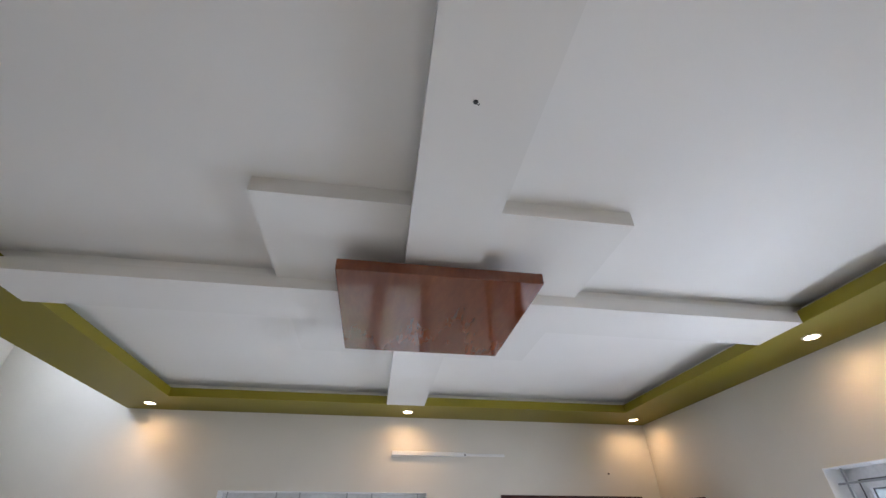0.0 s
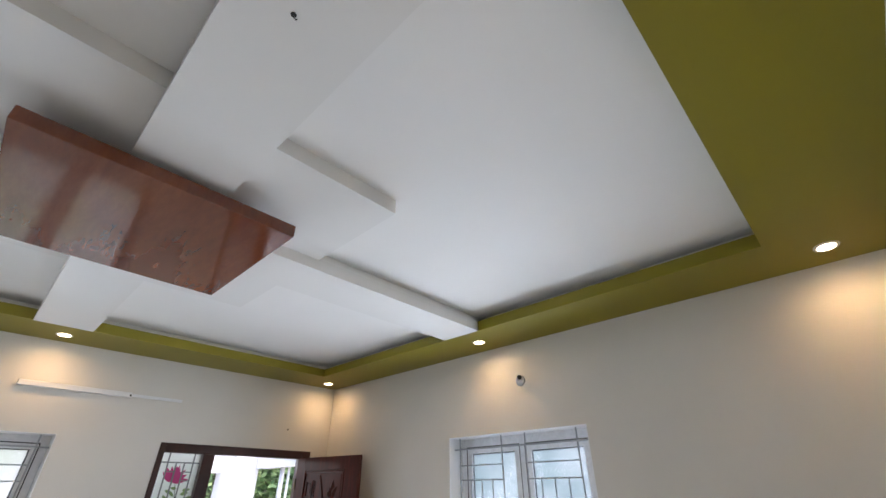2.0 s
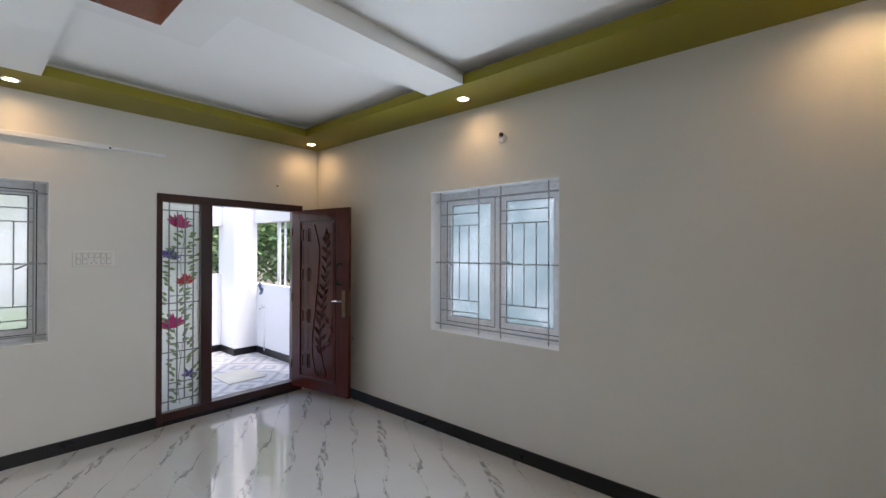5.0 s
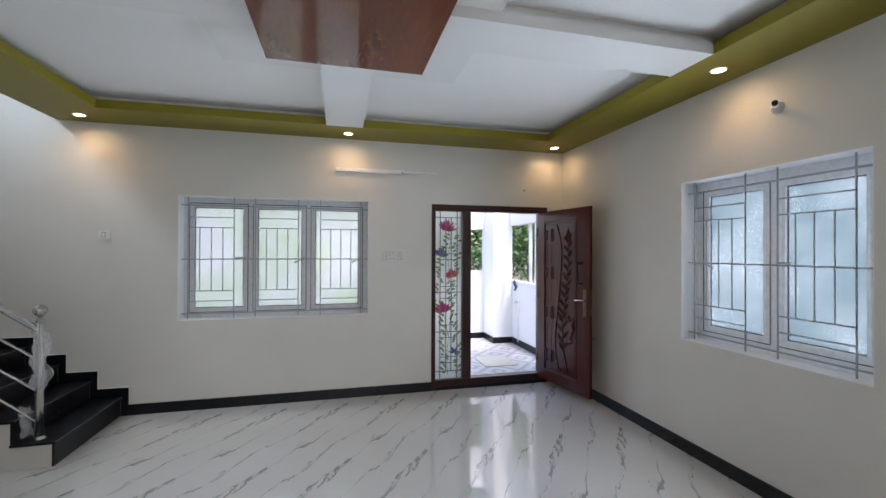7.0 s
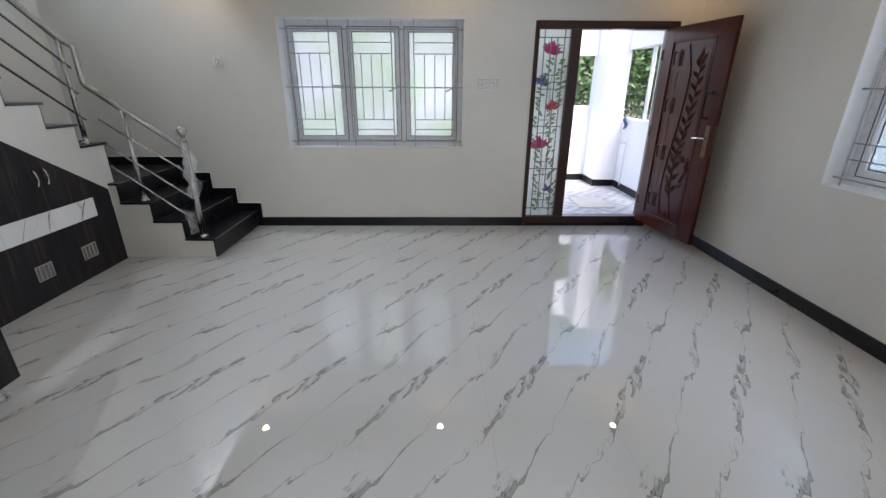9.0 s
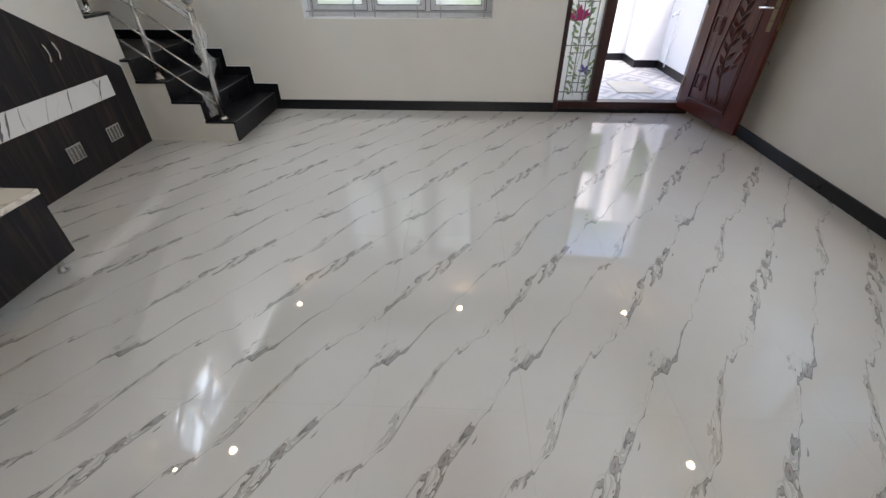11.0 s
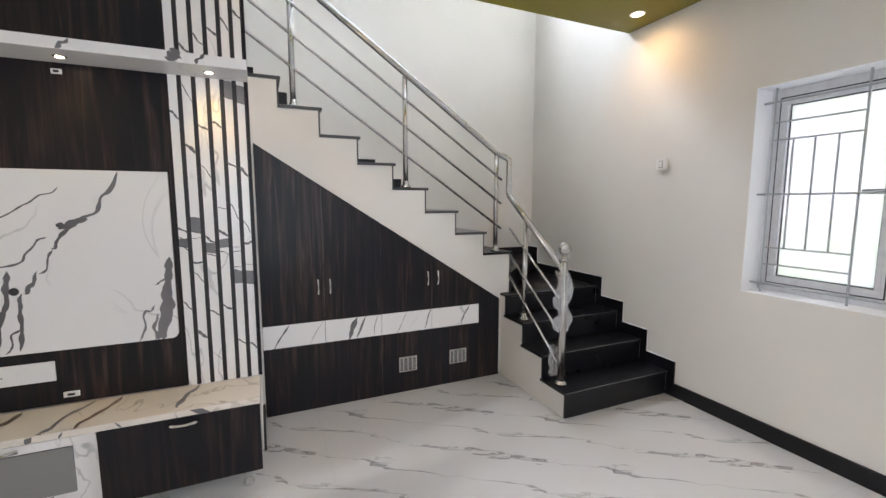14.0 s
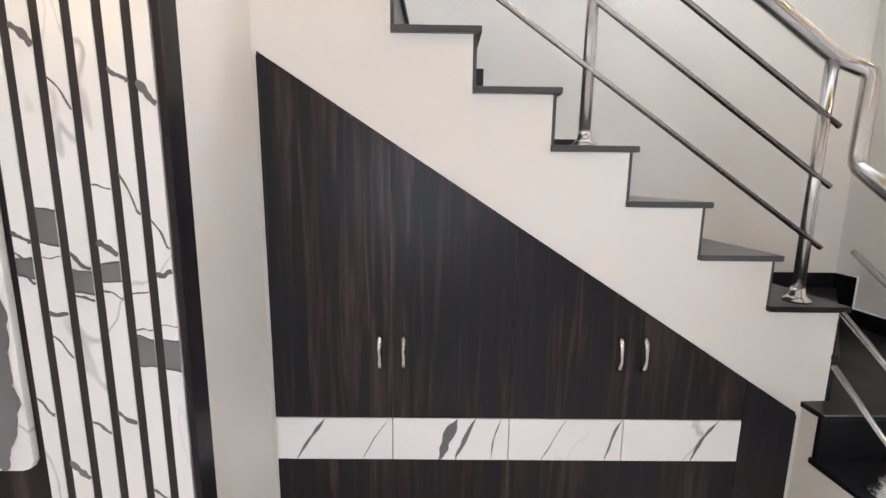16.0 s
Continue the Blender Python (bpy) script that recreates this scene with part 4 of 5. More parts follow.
for f in VX:
    a, b2 = (0.0, 1.0) if f in (VX[0], VX[3]) else (0.04, 0.955)
    part("grille_bar", boxes((gx(f) - 0.005, gx(f) + 0.005, GP - 0.024, GP - 0.016, gz(b2), gz(a))), BARGREY, glass)
for f in (0.038, 0.255, 0.485, 0.72, 0.955):
    part("grille_bar", boxes((GX0, GX1, GP - 0.016, GP - 0.008, gz(f) - 0.005, gz(f) + 0.005)), BARGREY, glass)
for f, a, b2 in ((0.075, 2, 3), (0.11, 2, 3), (0.075, 0, 1), (0.22, 0, 3), (0.29, 0, 3), (0.45, 0, 3), (0.52, 0, 3), (0.68, 0, 3), (0.755, 0, 3), (0.87, 0, 3), (0.905, 0, 3)):
    part("grille_bar", boxes((gx(VX[a]), gx(VX[b2]), GP - 0.016, GP - 0.008, gz(f) - 0.004, gz(f) + 0.004)), BARGREY, glass)
PINK, RED, VIOLET, LEAFG, STEMG = (painted(n, c, 0.4, 0.2) for n, c in (("pink_paint", (0.62, 0.04, 0.22)), ("red_paint", (0.62, 0.04, 0.07)), ("violet_paint", (0.13, 0.09, 0.42)), ("green_paint", (0.24, 0.36, 0.15)), ("dark_green_paint", (0.10, 0.13, 0.09))))


def flower(fx, fz, size, mat, turn, petals):
    f = part("painted_flower", laid(blade(size, size * 0.34, 0.0012), gx(fx), GP - 0.001, gz(fz), turn), mat, glass, "painted flower")
    for k in range(petals):
        a = turn + (k - (petals - 1) / 2) * 150 / petals
        if abs(a - turn) > 1:
            part("petal", laid(blade(size * rnd.uniform(0.8, 1.0), size * 0.32, 0.0012), gx(fx), GP - 0.001, gz(fz), a), mat, f)


flower(0.42, 0.115, 0.135, PINK, 15, 8)
flower(0.22, 0.27, 0.115, VIOLET, 20, 5)
flower(0.16, 0.25, 0.06, VIOLET, -80, 3)
flower(0.66, 0.395, 0.115, RED, -10, 8)
flower(0.30, 0.605, 0.145, PINK, -8, 8)
flower(0.74, 0.85, 0.09, VIOLET, -25, 3)
flower(0.74, 0.85, 0.07, VIOLET, 75, 3)
stems = [[(0.50, 0.98), (0.44, 0.88), (0.52, 0.76), (0.62, 0.62), (0.66, 0.52), (0.52, 0.36), (0.50, 0.26), (0.60, 0.18), (0.52, 0.12)], [(0.52, 0.76), (0.42, 0.66), (0.32, 0.60)], [(0.50, 0.30), (0.38, 0.26), (0.26, 0.27)], [(0.58, 0.46), (0.70, 0.42), (0.67, 0.39)]]
for st in stems:
    pts = []
    for p, q in zip(st, st[1:]):
        pts += [(gx(p[0] + (q[0] - p[0]) * t), GP - 0.001, gz(p[1] + (q[1] - p[1]) * t)) for t in (0, 0.25, 0.5, 0.75)]
    pts.append((gx(st[-1][0]), GP - 0.001, gz(st[-1][1])))
    part("painted_stem", tube(pts, 0.0022, 5), STEMG, glass)
for i in range(110):
    f = i / 110
    z = 0.14 + 0.84 * f
    side = 1 if i % 2 else -1
    x = 0.50 + 0.13 * math.sin(8.5 * z + 0.5) + side * rnd.uniform(0.05, 0.34)
    part("painted_leaf", laid(blade(rnd.uniform(0.045, 0.075), rnd.uniform(0.022, 0.030), 0.001), gx(x), GP - 0.0015, gz(z), side * rnd.uniform(30, 85)), LEAFG, glass)
structure("ground", boxes((-60, 60, -60, 80, -0.6, -0.42)), painted("dry_ground", (0.16, 0.14, 0.10), 0.9, 0.2), "flat dry ground", "ground")

# ---- marble veins on the laminate ----
def vein(parent, pts, width, mat, place, seed, jitter=0.012, steps=9, taper=3.0):
    """A thin dark inlaid vein through a few points (u, v): it wavers, swells and thins."""
    r = random.Random(seed)
    line = []
    for (u0, v0), (u1, v1) in zip(pts, pts[1:]):
        for i in range(steps):
            t = i / steps
            d = Vector((u1 - u0, v1 - v0))
            k = noise.noise(Vector((seed * 3.1, (len(line)) * 0.13, 0))) * jitter * 2.0
            nrm = Vector((-d.y, d.x)).normalized() if d.length else Vector((0, 0))
            line.append(Vector((u0, v0)) + d * t + nrm * k)
    line.append(Vector(pts[-1]))
    bm = bmesh.new()
    rows = []
    for i, p in enumerate(line):
        q = line[min(i + 1, len(line) - 1)] - line[max(i - 1, 0)]
        nrm = Vector((-q.y, q.x)).normalized()
        w = width * (0.5 + 0.5 * min(1.0, abs(noise.noise(Vector((seed * 7.7, i * 0.2, 2.0)))) * 2.5)) * min(1, (i + 0.4) / taper, (len(line) - i - 0.6) / taper + 0.1)
        rows.append((bm.verts.new(place(*(p + nrm * w / 2))), bm.verts.new(place(*(p - nrm * w / 2 * r.uniform(0.92, 1.08))))))
    for a, b2 in zip(rows, rows[1:]):
        bm.faces.new((a[0], b2[0], b2[1], a[1]))
    return part("vein", bm, mat, parent, "dark grey marble vein")


def on_x(x):
    return lambda u, v: (x, u, v)


tvp = next(o for o in tv.children if o.name.startswith("television_panel"))
PX1 = on_x(XB + 0.0187)
TV_LEFT = (
    (0.020, [(1.06, 1.60), (1.02, 1.49), (0.965, 1.42), (0.905, 1.36)]), (0.034, [(0.93, 1.375), (0.85, 1.345), (0.815, 1.335)]),
    (0.020, [(0.905, 1.36), (0.82, 1.30), (0.785, 1.235)]), (0.012, [(0.785, 1.235), (0.76, 1.16), (0.73, 1.12)]), (0.020, [(0.73, 1.13), (0.705, 1.06), (0.67, 1.03)]),
    (0.022, [(0.67, 1.03), (0.655, 0.96), (0.635, 0.87), (0.635, 0.76)]), (0.013, [(0.64, 0.87), (0.61, 0.825), (0.58, 0.75)]),
)
TV_RIGHT = (
    (0.010, [(0.83, 1.53), (0.76, 1.485), (0.69, 1.43), (0.59, 1.355)]), (0.012, [(0.77, 1.29), (0.72, 1.25), (0.675, 1.19), (0.575, 1.14)]),
    (0.032, [(0.62, 1.14), (0.605, 1.04), (0.585, 0.91), (0.55, 0.75)]), (0.010, [(1.264, 1.12), (1.22, 1.05), (1.18, 1.033)]),
    (0.050, [(1.258, 1.17), (1.237, 1.03), (1.21, 0.90), (1.175, 0.744)]), (0.045, [(1.25, 0.96), (1.233, 0.84), (1.197, 0.744)]),
    (0.013, [(1.175, 0.918), (1.135, 0.90), (1.12, 0.815), (1.095, 0.744)]), (0.020, [(1.18, 0.883), (1.166, 0.81), (1.164, 0.744)]),
    (0.016, [(0.20, 1.60), (0.30, 1.30), (0.22, 1.00), (0.30, 0.75)]),
)
for i, (w, pts) in enumerate(TV_LEFT + TV_RIGHT):
    vein(tvp, pts, w, VEIN, on_x(XB + 0.0186 + 0.00008 * i), 11 + i)
strips = [o for o in tv.children if o.name.startswith("marble_strip")]
SX = on_x(XB + 0.0167)
for i, o in enumerate(strips):
    ys = [c[1] for c in o.bound_box]
    a, b2 = min(ys), max(ys)
    r = random.Random(40 + i % 6)
    z = 0.60 + 0.13 * (i % 6) if i >= 6 else 2.16 + 0.05 * i
    while z < 2.7:
        if not 2.07 < z < 2.14:
            vein(o, [(a, z + r.uniform(0.020, 0.045)), ((a + b2) / 2, z + r.uniform(-0.004, 0.008)), (b2, z - r.uniform(0.010, 0.035))], r.choice((0.010, 0.014, 0.022)), VEIN, SX, 60 + i * 9 + int(z * 10), 0.002, 5, 0.5)
        z += r.uniform(0.2, 0.42)
# thin veins and grey bands of the strips: strip, height at its two edges, width
STRIP_VEINS = ((0, 1.908, 1.869, 0.014), (0, 1.321, 1.294, 0.012), (0, 1.272, 1.262, 0.006), (0, 1.225, 1.205, 0.008), (0, 0.929, 0.888, 0.010),
               (1, 2.041, 1.958, 0.005), (1, 1.744, 1.703, 0.020), (1, 1.265, 1.268, 0.004), (1, 1.138, 1.133, 0.016), (1, 1.082, 1.03, 0.007), (1, 0.768, 0.723, 0.020),
               (2, 1.848, 1.822, 0.012), (2, 1.645, 1.578, 0.005), (2, 1.275, 1.24, 0.014), (2, 1.179, 1.167, 0.008), (2, 0.871, 0.843, 0.012), (2, 0.645, 0.591, 0.004))
STRIP_VEINS_2 = ((3, 1.865, 1.839, 0.013), (3, 1.425, 1.415, 0.005), (3, 1.303, 1.272, 0.016), (3, 1.189, 1.169, 0.006), (3, 0.897, 0.869, 0.012),
               (4, 1.663, 1.634, 0.014), (4, 1.45, 1.361, 0.007), (4, 1.184, 1.189, 0.005), (4, 1.102, 1.1, 0.004), (4, 0.693, 0.666, 0.010),
               (5, 1.638, 1.592, 0.020), (5, 1.351, 1.286, 0.006), (5, 1.23, 1.236, 0.016), (5, 1.11, 1.108, 0.004), (5, 0.666, 0.632, 0.012))
STRIP_BANDS = ((0, 1.242, 0.040, 0.004), (1, 1.336, 0.078, 0.008), (2, 1.212, 0.050, 0.006), (3, 1.23, 0.042, -0.004), (4, 2.036, 0.085, 0.006), (5, 2.018, 0.085, 0.008), (4, 1.049, 0.070, 0.006), (5, 1.041, 0.072, 0.006))
STRIP_GREY = painted("grey_band", (0.17, 0.165, 0.165), 0.3, 0.5)
for n_, (k, za, zb, w) in enumerate(STRIP_VEINS + STRIP_VEINS_2):
    ys = [c[1] for c in strips[k].bound_box]
    a, b2 = min(ys), max(ys)
    vein(strips[k], [(a, za), ((a + b2) / 2, (za + zb) / 2 + 0.006 * math.sin(n_ * 2.3)), (b2, zb)], w, VEIN, SX, 300 + n_, 0.004, 6, 0.5)
for k, z, h, tilt in STRIP_BANDS:
    o = strips[k]
    ys = [c[1] for c in o.bound_box]
    a, b2 = min(ys), max(ys)
    top, low = [], []
    for i in range(9):
        y = a + (b2 - a) * i / 8
        wob = 0.006 * noise.noise(Vector((y * 40, z * 9, 1)))
        top.append((y, z + h / 2 + wob - tilt * i / 8))
        low.append((y, z - h / 2 - wob * 0.8 - tilt * i / 8))
    part("vein", prism(top + low[::-1], "x", XB + 0.016, XB + 0.0164), STRIP_GREY, o, "grey marble band")
    for row in (top, low):
        part("vein", tube([(XB + 0.0163, u, w_) for u, w_ in row], 0.0022, 5), VEIN, o, "dark edge of the grey band")
fronts = [o for o in cup.children if o.name.startswith("drawer_front")]
FX = on_x(XF + 0.0096)
for n_, (i, w, ya, yb) in enumerate(((0, 0.014, 1.84, 1.735), (1, 0.040, 2.30, 2.238), (1, 0.022, 2.368, 2.298), (1, 0.006, 2.455, 2.42), (2, 0.012, 2.882, 2.825), (2, 0.005, 2.69, 2.60), (3, 0.014, 3.222, 3.135), (0, 0.005, 2.06, 1.97))):
    vein(fronts[i], [(ya, 0.6195), ((ya + yb) / 2 - 0.006, 0.54), (yb, 0.4635)], w, VEIN, FX, 130 + n_, 0.006, 6)
ctr = next(o for o in tv.children if o.name.startswith("counter"))
for n_, (w, mat, pts) in enumerate((
    (0.030, VEIN, [(-2.42, 0.90), (-2.31, 0.84), (-2.20, 0.80), (-2.128, 0.79)]),
    (0.024, BROWNVEIN, [(-2.42, 1.01), (-2.30, 0.97), (-2.20, 0.92), (-2.128, 0.89)]),
    (0.030, VEIN, [(-2.42, 1.35), (-2.325, 1.305), (-2.17, 1.28)]),
    (0.050, BROWNVEIN, [(-2.41, 0.62), (-2.30, 0.60), (-2.20, 0.52), (-2.128, 0.50)]),
    (0.030, VEIN, [(-2.41, 0.25), (-2.28, 0.20), (-2.128, 0.08)]),
)):
    vein(ctr, pts, w, mat, lambda u, v: (u, v, 0.4686), 160 + n_, 0.014)
CXF = on_x(-2.1244)
for n_, (ya, yb, w) in enumerate(((1.05, 1.07, 0.02), (1.34, 1.42, 0.05), (0.76, 0.74, 0.03), (0.86, 0.85, 0.02))):
    vein(ctr, [(ya, 0.4665), (yb, 0.4395)], w, VEIN, CXF, 170 + n_, 0.004, 5)
body = next(o for o in tv.children if o.name.startswith("cabinet_body"))
for n_, pts in enumerate(([(0.70, 0.393), (0.68, 0.36), (0.66, 0.33)], [(0.86, 0.39), (0.85, 0.33)], [(0.80, 0.17), (0.78, 0.13), (0.77, 0.08)], [(0.62, 0.17), (0.60, 0.08)])):
    vein(body, pts, 0.025, VEIN, on_x(-2.1474), 180 + n_, 0.006)
shelf = next(o for o in tv.children if o.name.startswith("shelf") and "lamp" not in o.name)
for n_, (y, w) in enumerate(((0.96, 0.02), (1.36, 0.06), (1.46, 0.015), (0.40, 0.03))):
    vein(shelf, [(y + 0.03, 2.129), (y, 2.105), (y - 0.01, 2.083)], w, VEIN, on_x(-2.1994), 190 + n_, 0.006)

# ---- small things on the walls ----
sw = thing("light_switch", (-2.183, YF, 1.733), "small white wall switch on the cream wall", "switch")
part("plate", boxes((-2.225, -2.140, YF - 0.022, YF, 1.692, 1.775), bevel=0.004), PLASTIC, sw)
part("gap", boxes((-2.201, -2.165, YF - 0.0232, YF - 0.0222, 1.707, 1.760)), GREYPLASTIC, sw, "grey gap round the rocker")
part("rocker", boxes((-2.196, -2.170, YF - 0.029, YF - 0.0234, 1.713, 1.754), bevel=0.003), PLASTIC, sw)
sb = thing("switch_board", (0.59, YF, 1.53), "flat cream switchboard with small rockers beside the door", "switch")
part("plate", boxes((0.455, 0.725, YF - 0.010, YF, 1.47, 1.60), bevel=0.004), BOARD, sb)
part("inset", boxes((0.468, 0.712, YF - 0.0115, YF - 0.0105, 1.483, 1.587)), BOARD, sb)
for r_ in range(2):
    for i in range(6):
        if r_ or i not in (2, 3):
            x0, zz = 0.477 + 0.039 * i, 1.490 + 0.050 * r_
            part("gap", boxes((x0, x0 + 0.032, YF - 0.0126, YF - 0.0118, zz, zz + 0.042)), GREYPLASTIC, sb, "grey gap round the rocker")
            part("rocker", boxes((x0 + 0.003, x0 + 0.029, YF - 0.0165, YF - 0.0128, zz + 0.003, zz + 0.039), bevel=0.0015), BOARD, sb)
part("socket_face", boxes((0.557, 0.625, YF - 0.0140, YF - 0.0118, 1.487, 1.533), bevel=0.001), BOARD, sb)
for x0, z0_ in ((0.591, 1.522), (0.575, 1.502), (0.607, 1.502)):
    part("socket_hole", boxes((x0 - 0.003, x0 + 0.003, YF - 0.0150, YF - 0.0142, z0_ - 0.004, z0_ + 0.004)), BLACK, sb)
bt = thing("light_batten", (0.53, YF, 2.47), "slim white light batten fixed to the wall above the window", "light fitting")
part("batten_body", boxes((-0.035, 0.70, YF - 0.032, YF, 2.452, 2.492), bevel=0.004), WHITE, bt)
part("batten_rail", boxes((0.70, 1.10, YF - 0.014, YF, 2.462, 2.486), bevel=0.003), WHITE, bt)
part("screw", lathe([(0.008, -0.003), (0.009, 0.0)], (0.69, YF - 0.032, 2.468), "y", 10), BLACK, bt)
for name, x, y, z, ax in (("wall_screw", 2.183, YF, 2.328, "y"), ("wall_screw", 2.262, YN, 2.331, "y")):
    s = 1 if y < 0 else -1
    tagged(part(name, tube([(x, y, z), (x, y + 0.012 * s, z)], 0.008, 8), BLACK), "dark screw head in the cream wall", "screw")
hk = thing("ceiling_hook", (0.02, 0.70, ZG), "small dark hook in the white ceiling beam", "hook")
part("plug", lathe([(0.007, -0.003), (0.008, 0.0)], (0.02, 0.70, ZG - 0.004), "z", 12), BLACK, hk)
part("hook", tube([(0.02, 0.70, ZG - 0.005), (0.022, 0.70, ZG - 0.014), (0.027, 0.70, ZG - 0.018), (0.031, 0.70, ZG - 0.012)], 0.002, 6), BLACK, hk)
cc = thing("wall_camera", (XR, 1.875, 2.52), "small white bullet camera on a round wall mount", "camera")
part("mount", lathe([(0.040, 0.0), (0.040, -0.010), (0.034, -0.018), (0.016, -0.022)], (XR, 1.868, 2.508), "x"), WHITE, cc)
part("arm", tube([(XR - 0.015, 1.868, 2.508), (XR - 0.035, 1.866, 2.516)], 0.009, 10), WHITE, cc)
part("housing", tube([(XR - 0.028, 1.866, 2.520), (XR - 0.100, 1.812, 2.508)], 0.019, 20), WHITE, cc)
part("lens_front", tube([(XR - 0.0999, 1.8121, 2.50802), (XR - 0.1025, 1.8101, 2.5076)], 0.0170, 16), BLACK, cc, "dark round lens front")

# ---- plastic film on the newel post ----
FILM = Mat("clear_plastic_film", (0.85, 0.87, 0.88), 0.25)
FILM.set("Transmission Weight", 0.35)
FILM.set("Alpha", 0.42)
FILM.set("IOR", 1.1)


def film_wrap(name, cx, cy, z0, z1, r0, seed, label, flare=0.03):
    bm = bmesh.new()
    rows = []
    nz, na = 26, 30
    for i in range(nz + 1):
        z = z0 + (z1 - z0) * i / nz
        row = []
        for k in range(na):
            a = 2 * math.pi * k / na * 0.93
            d = noise.noise(Vector((math.cos(a) * 1.4, math.sin(a) * 1.4, z * 9 + seed)))
            e = noise.noise(Vector((math.cos(a) * 4, math.sin(a) * 4, z * 26 + seed)))
            r = r0 + flare * max(0, d + 0.1) + 0.008 * e
            row.append(bm.verts.new((cx + r * math.cos(a), cy + r * math.sin(a), z + 0.02 * e + (0.03 * d if i in (0, nz) else 0))))
        rows.append(row)
    for a, b2 in zip(rows, rows[1:]):
        for k in range(na - 1):
            bm.faces.new((a[k], a[k + 1], b2[k + 1], b2[k]))
    return tagged(part(name, bm, FILM.m), label, "packaging film")


film_wrap("plastic_film", NWX, YR, 0.56, 0.97, 0.030, 3, "crumpled clear plastic film wrapped round the newel post", 0.07)
film_wrap("plastic_film", -2.25, YR, 0.20, 0.42, 0.02, 9, "torn clear plastic film hanging on the lower railing bar", 0.04)

# ---- floor tiles ----
floor = bpy.data.objects["floor"]
xs = [TILE_X0 + TILE_X * i for i in range(-8, 6)]
ys = [TILE_Y0 + TILE_Y * i for i in range(-4, 5)]
G = 0.00025
for a, b2 in zip(xs, xs[1:]):
    for c, d in zip(ys, ys[1:]):
        x0, x1, y0, y1 = max(a, XS) + G, min(b2, XR) - G, max(c, -3.2) + G, min(d, YF) - G
        if x1 - x0 > 0.02 and y1 - y0 > 0.02:
            part("tile", boxes((x0, x1, y0, y1, ZF - 0.010, ZF)), FLOOR, floor)

# ---- porch ----
PX, PY = 3.0, 7.22
PW = painted("white_porch_paint", (0.80, 0.81, 0.83), 0.6, 0.03)


def porch_tiles():
    m = Mat("patterned_porch_tile", (0.4, 0.42, 0.45), 0.35)
    v = m.coords(rot=(0, 0, 0))
    sep = m.n("SeparateXYZ")
    m.l(v, sep.inputs[0])
    tri = lambda s: m.math("ABSOLUTE", m.math("SUBTRACT", m.math("FRACT", m.math("DIVIDE", s, 0.6)), 0.5))
    d = m.math("ADD", tri(sep.outputs[0]), tri(sep.outputs[1]))
    rings = m.math("FRACT", m.math("MULTIPLY", d, 3.0))
    soft = m.math("ADD", rings, m.math("MULTIPLY", m.noise(v, 12, 4), 0.35))
    m.col(m.ramp(soft, [(0.40, (0.52, 0.52, 0.54)), (0.55, (0.30, 0.32, 0.36)), (0.80, (0.36, 0.38, 0.42)), (0.90, (0.58, 0.57, 0.56))]))
    return m.m


structure("porch_floor", boxes((-0.6, PX + 0.12, YF + 0.24, PY + 0.12, -0.42, -0.025)), porch_tiles(), "grey and white patterned porch tiles", "floor")
structure("porch_parapet", boxes((0.4, 2.65, PY, PY + 0.12, -0.025, 1.23), (PX, PX + 0.12, YF + 0.24, PY + 0.12, -0.025, 1.07)), PW, "white porch parapet walls", "parapet")
structure("porch_pillar", boxes((2.65, PX, 6.72, PY + 0.12, -0.025, 2.75)), PW, "white square porch pillar", "pillar")
structure("porch_beam_1", boxes((-0.6, 2.65, PY - 0.04, PY + 0.12, 2.0, 2.75)), PW, "white porch beam", "beam")
structure("porch_beam_2", boxes((PX - 0.04, PX + 0.12, YF + 0.24, 6.72, 2.05, 2.75)), PW, "white porch beam", "beam")
# never in view: a slab added to block sun at the east window
structure("sun_blocker", boxes((XR + 0.24, XR + 1.0, 1.0, 3.0, 2.30, 2.38)), PW, "unseen white slab added to keep sun off the east window", "sunshade")
structure("porch_skirting", boxes((0.4, 2.65, PY - 0.012, PY, -0.025, 0.08), (2.638, 2.65, 6.72, PY - 0.012, -0.025, 0.08), (2.638, PX, 6.708, 6.72, -0.025, 0.08), (PX - 0.012, PX, YF + 0.24, 6.708, -0.025, 0.08)), GRANITE, "black granite skirting of the porch", "skirting")
tagged(part("door_mat", boxes((2.0, 2.47, 5.31, 5.86, -0.025, -0.013), bevel=0.003), painted("cream_mat", (0.62, 0.60, 0.52), 0.9, 0.15)), "cream door mat on the patterned porch floor", "mat")
tagged(part("post_pipe", tube([(PX + 0.05, 6.10, 1.07), (PX + 0.05, 6.10, 2.05)], 0.028, 12), PW), "white upright pipe between parapet and beam", "pipe")
tagged(part("post_pipe", tube([(PX + 0.05, 5.92, 1.07), (PX + 0.05, 5.92, 2.05)], 0.016, 12), PW), "thin white upright pipe beside a thicker one", "pipe")
wp = thing("water_pipe", (2.96, 6.40, 0), "white water pipe with a small tap on the porch parapet", "pipe")
part("riser_pipe", tube([(2.965, 6.40, 0.05), (2.965, 6.40, 0.78)], 0.011, 8), PW, wp)
part("tap_body", tube([(2.965, 6.40, 0.72), (2.90, 6.40, 0.72), (2.89, 6.40, 0.69)], 0.012, 8), CHROME, wp, "chrome tap")
part("tap_handle", tube([(2.93, 6.37, 0.75), (2.93, 6.43, 0.75)], 0.006, 8), CHROME, wp)
bm = bmesh.new()
rows = []
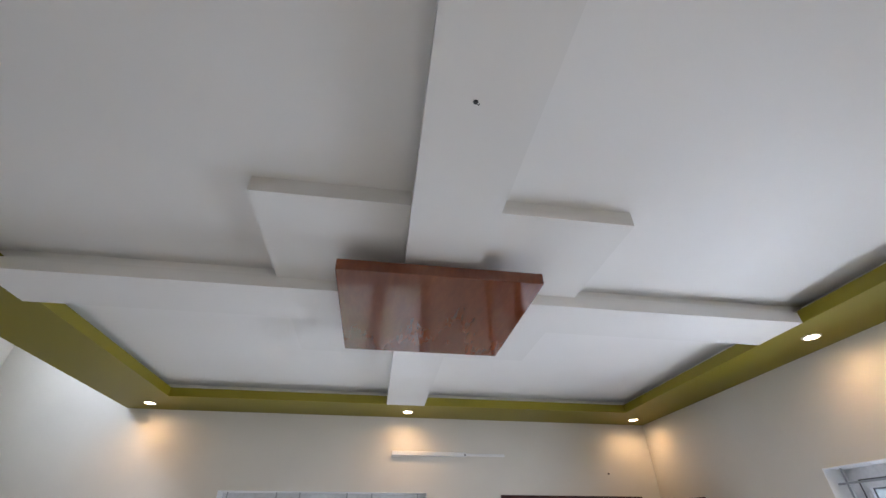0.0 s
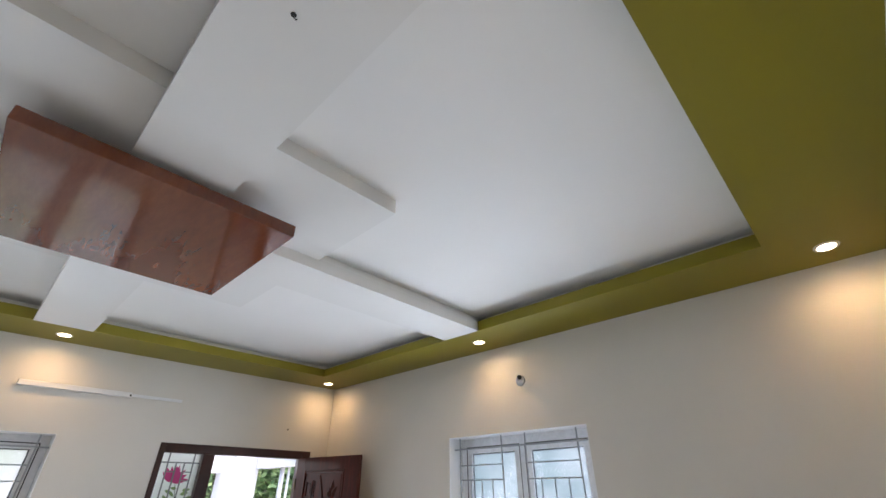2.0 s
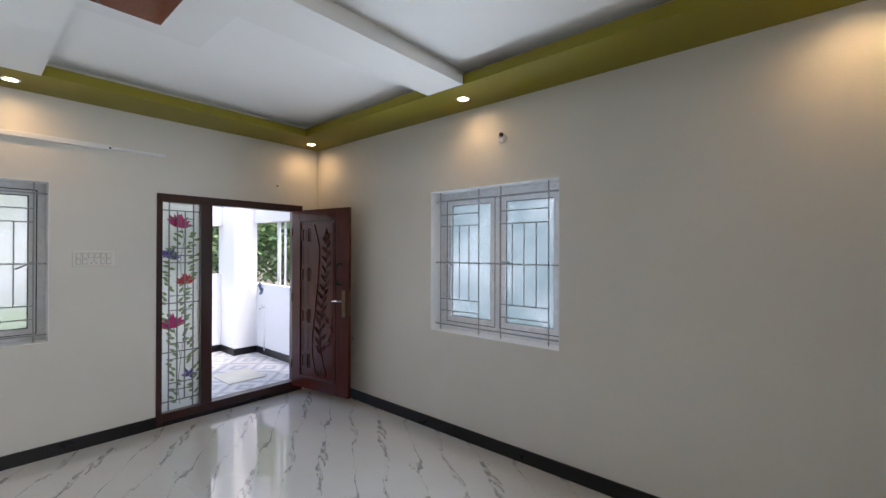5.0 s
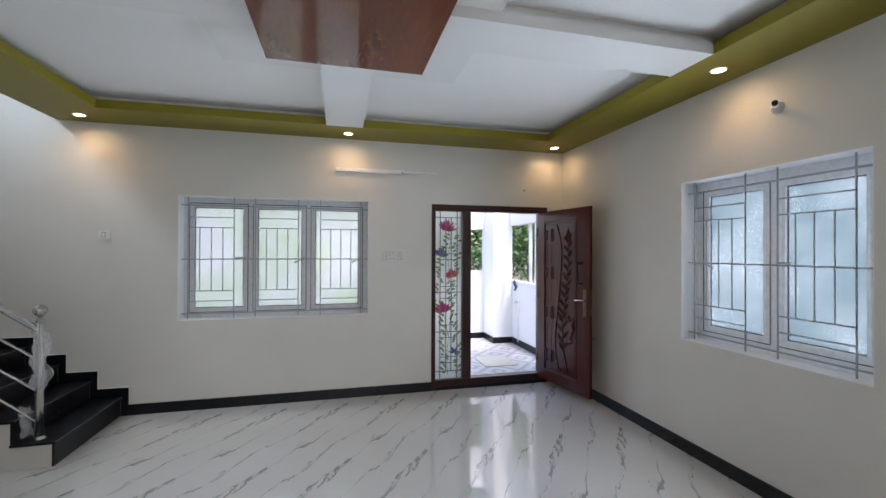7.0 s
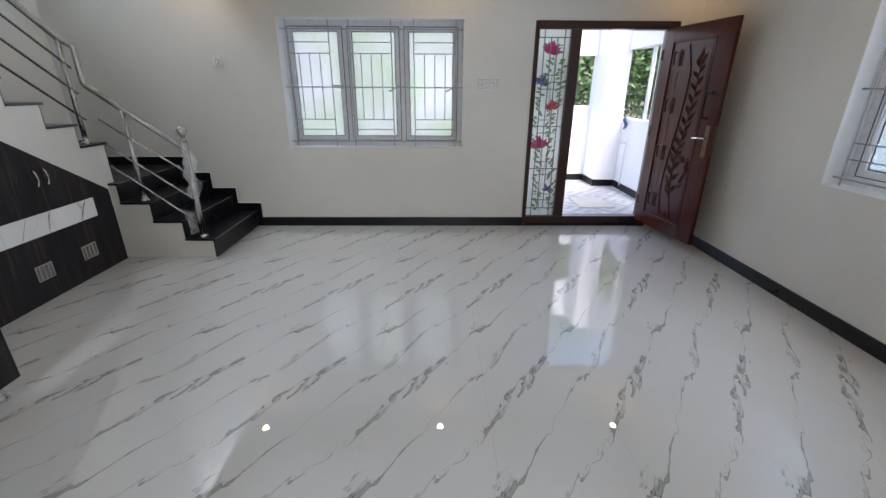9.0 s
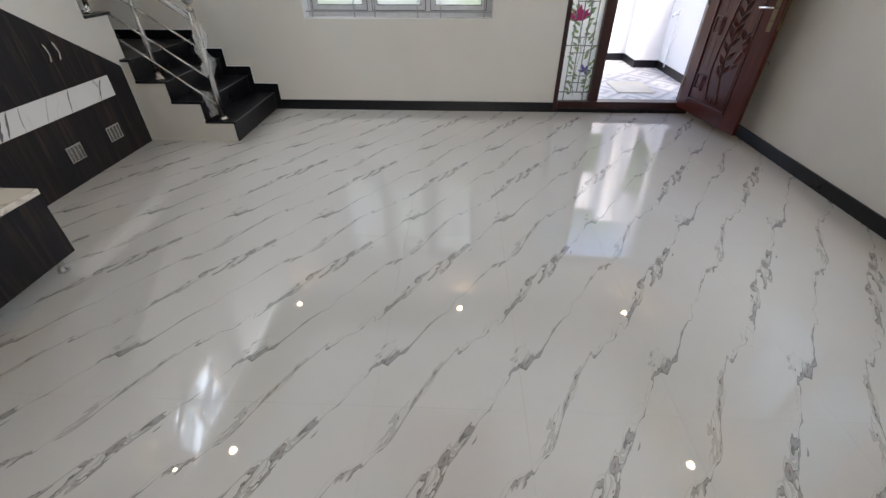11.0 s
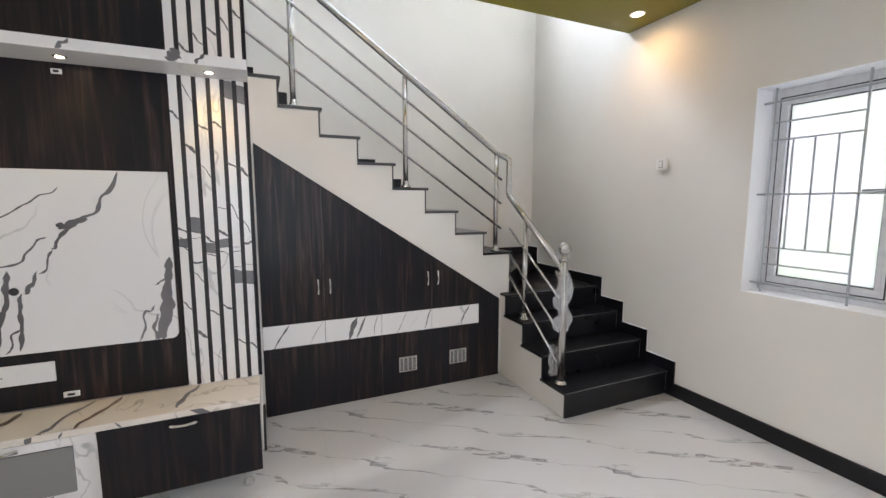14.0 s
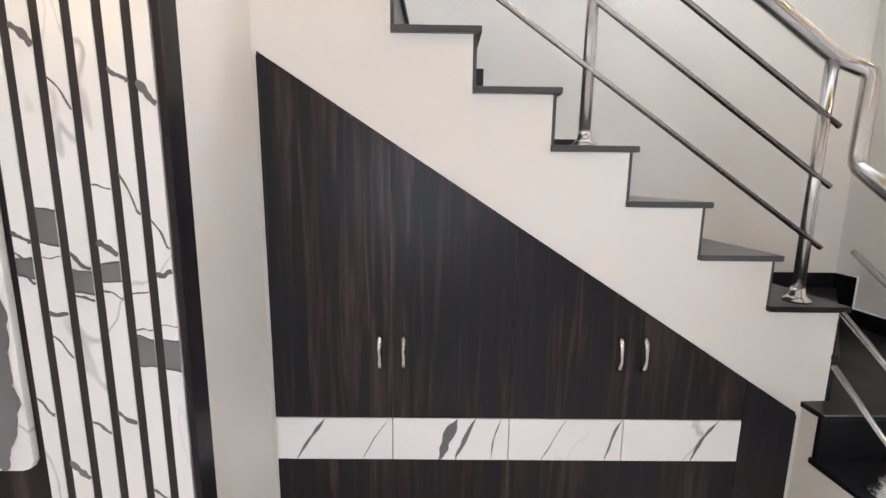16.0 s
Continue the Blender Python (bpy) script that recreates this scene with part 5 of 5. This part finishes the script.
for i in range(9):
    rows.append([bm.verts.new((2.985 - 0.02 * math.sin(i * 0.9) - 0.002 * k, 6.50 + 0.011 * k * (1 - 0.05 * i) + 0.012 * math.sin(i + k), 1.09 - 0.022 * i - 0.01 * math.sin(k * 1.7))) for k in range(10)])
for a, b2 in zip(rows, rows[1:]):
    for k in range(9):
        bm.faces.new((a[k], a[k + 1], b2[k + 1], b2[k]))
tagged(part("cloth", bm, painted("blue_cloth", (0.10, 0.15, 0.24), 0.9, 0.3)), "crumpled blue-grey cloth hung over the porch parapet", "cloth")


# ---- trees ----
BARK = painted("bark", (0.10, 0.075, 0.055), 0.9, 0.3)


def foliage(name, a, b2):
    m = Mat(name, a, 0.45)
    info = m.n("NewGeometry")
    color = m.mix(info.outputs["Random Per Island"], a, b2)
    m.col(color)
    glow, both = m.n("BsdfTranslucent"), m.n("MixShader", Fac=0.35)
    m.l(color, glow.inputs["Color"])
    m.l(m.b.outputs[0], both.inputs[1])
    m.l(glow.outputs[0], both.inputs[2])
    m.l(both.outputs[0], m.t.nodes["Material Output"].inputs["Surface"])
    return m.m


GREENS = [foliage("leaf_green_light", (0.14, 0.26, 0.12), (0.34, 0.46, 0.24)), foliage("leaf_green_dark", (0.08, 0.18, 0.09), (0.26, 0.38, 0.20))]


def tree(x, y, height, spread, seed, leaves, size, label):
    r = random.Random(seed)
    t = thing("tree", (x, y, -0.42), label, "tree")
    top = height * 0.55
    limbs = [tube([(x, y, -0.5), (x + 0.05, y, top * 0.5), (x - 0.03, y + 0.05, top)], 0.1, 8, radii=[0.15, 0.11, 0.08])]
    tips = []
    for i in range(9):
        a = 2.4 * i + r.uniform(-0.3, 0.3)
        z0 = top * r.uniform(0.45, 1.0)
        e = Vector((x + math.cos(a) * spread * r.uniform(0.4, 0.8), y + math.sin(a) * spread * r.uniform(0.4, 0.8), z0 + height * r.uniform(0.05, 0.4)))
        limbs.append(tube([(x, y, z0), ((x + e.x) / 2, (y + e.y) / 2, z0 + (e.z - z0) * 0.65), e], 0.04, 6, radii=[0.06, 0.04, 0.015]))
        tips += [e, Vector((x, y, z0)).lerp(e, 0.6)]
    tips += [Vector((x + r.uniform(-1, 1) * spread * 0.8, y + r.uniform(-1, 1) * spread * 0.8, height * r.uniform(0.2, 0.9))) for _ in range(26)]
    part("trunk", join(*limbs), BARK, t)
    verts, faces = [], []
    for _ in range(leaves):
        c = r.choice(tips)
        p = c + Vector((r.gauss(0, 0.30), r.gauss(0, 0.30), r.gauss(0, 0.26)))
        d = Vector((r.uniform(-1, 1), r.uniform(-1, 1), r.uniform(-0.9, 0.3))).normalized()
        s = d.cross(Vector((r.uniform(-0.3, 0.3), r.uniform(-0.3, 0.3), 1))).normalized()
        L, W = size * r.uniform(0.7, 1.3), size * 0.34
        n0 = len(verts)
        verts += [p, p + d * L * 0.5 + s * W, p + d * L, p + d * L * 0.5 - s * W]
        faces.append((n0, n0 + 1, n0 + 2, n0 + 3))
    me = bpy.data.meshes.new("crown")
    me.from_pydata(verts, [], faces)
    me.materials.append(GREENS[seed % 2])
    ob = new("crown", me)
    ob.parent = t
    ob.matrix_parent_inverse = where(t).inverted()


tree(3.6, 9.6, 4.2, 1.6, 2, 9000, 0.13, "leafy light green tree behind the porch")
tree(5.6, 8.2, 4.6, 1.7, 3, 9000, 0.13, "dense dark green tree beside the porch")
tree(6.6, 10.8, 5.2, 2.0, 4, 9000, 0.15, "leafy green tree behind the porch")
tree(5.0, 12.6, 5.6, 2.2, 5, 9000, 0.17, "tall dark green tree in the distance")
tree(8.2, 12.2, 5.6, 2.4, 6, 9000, 0.17, "broad green tree in the distance")
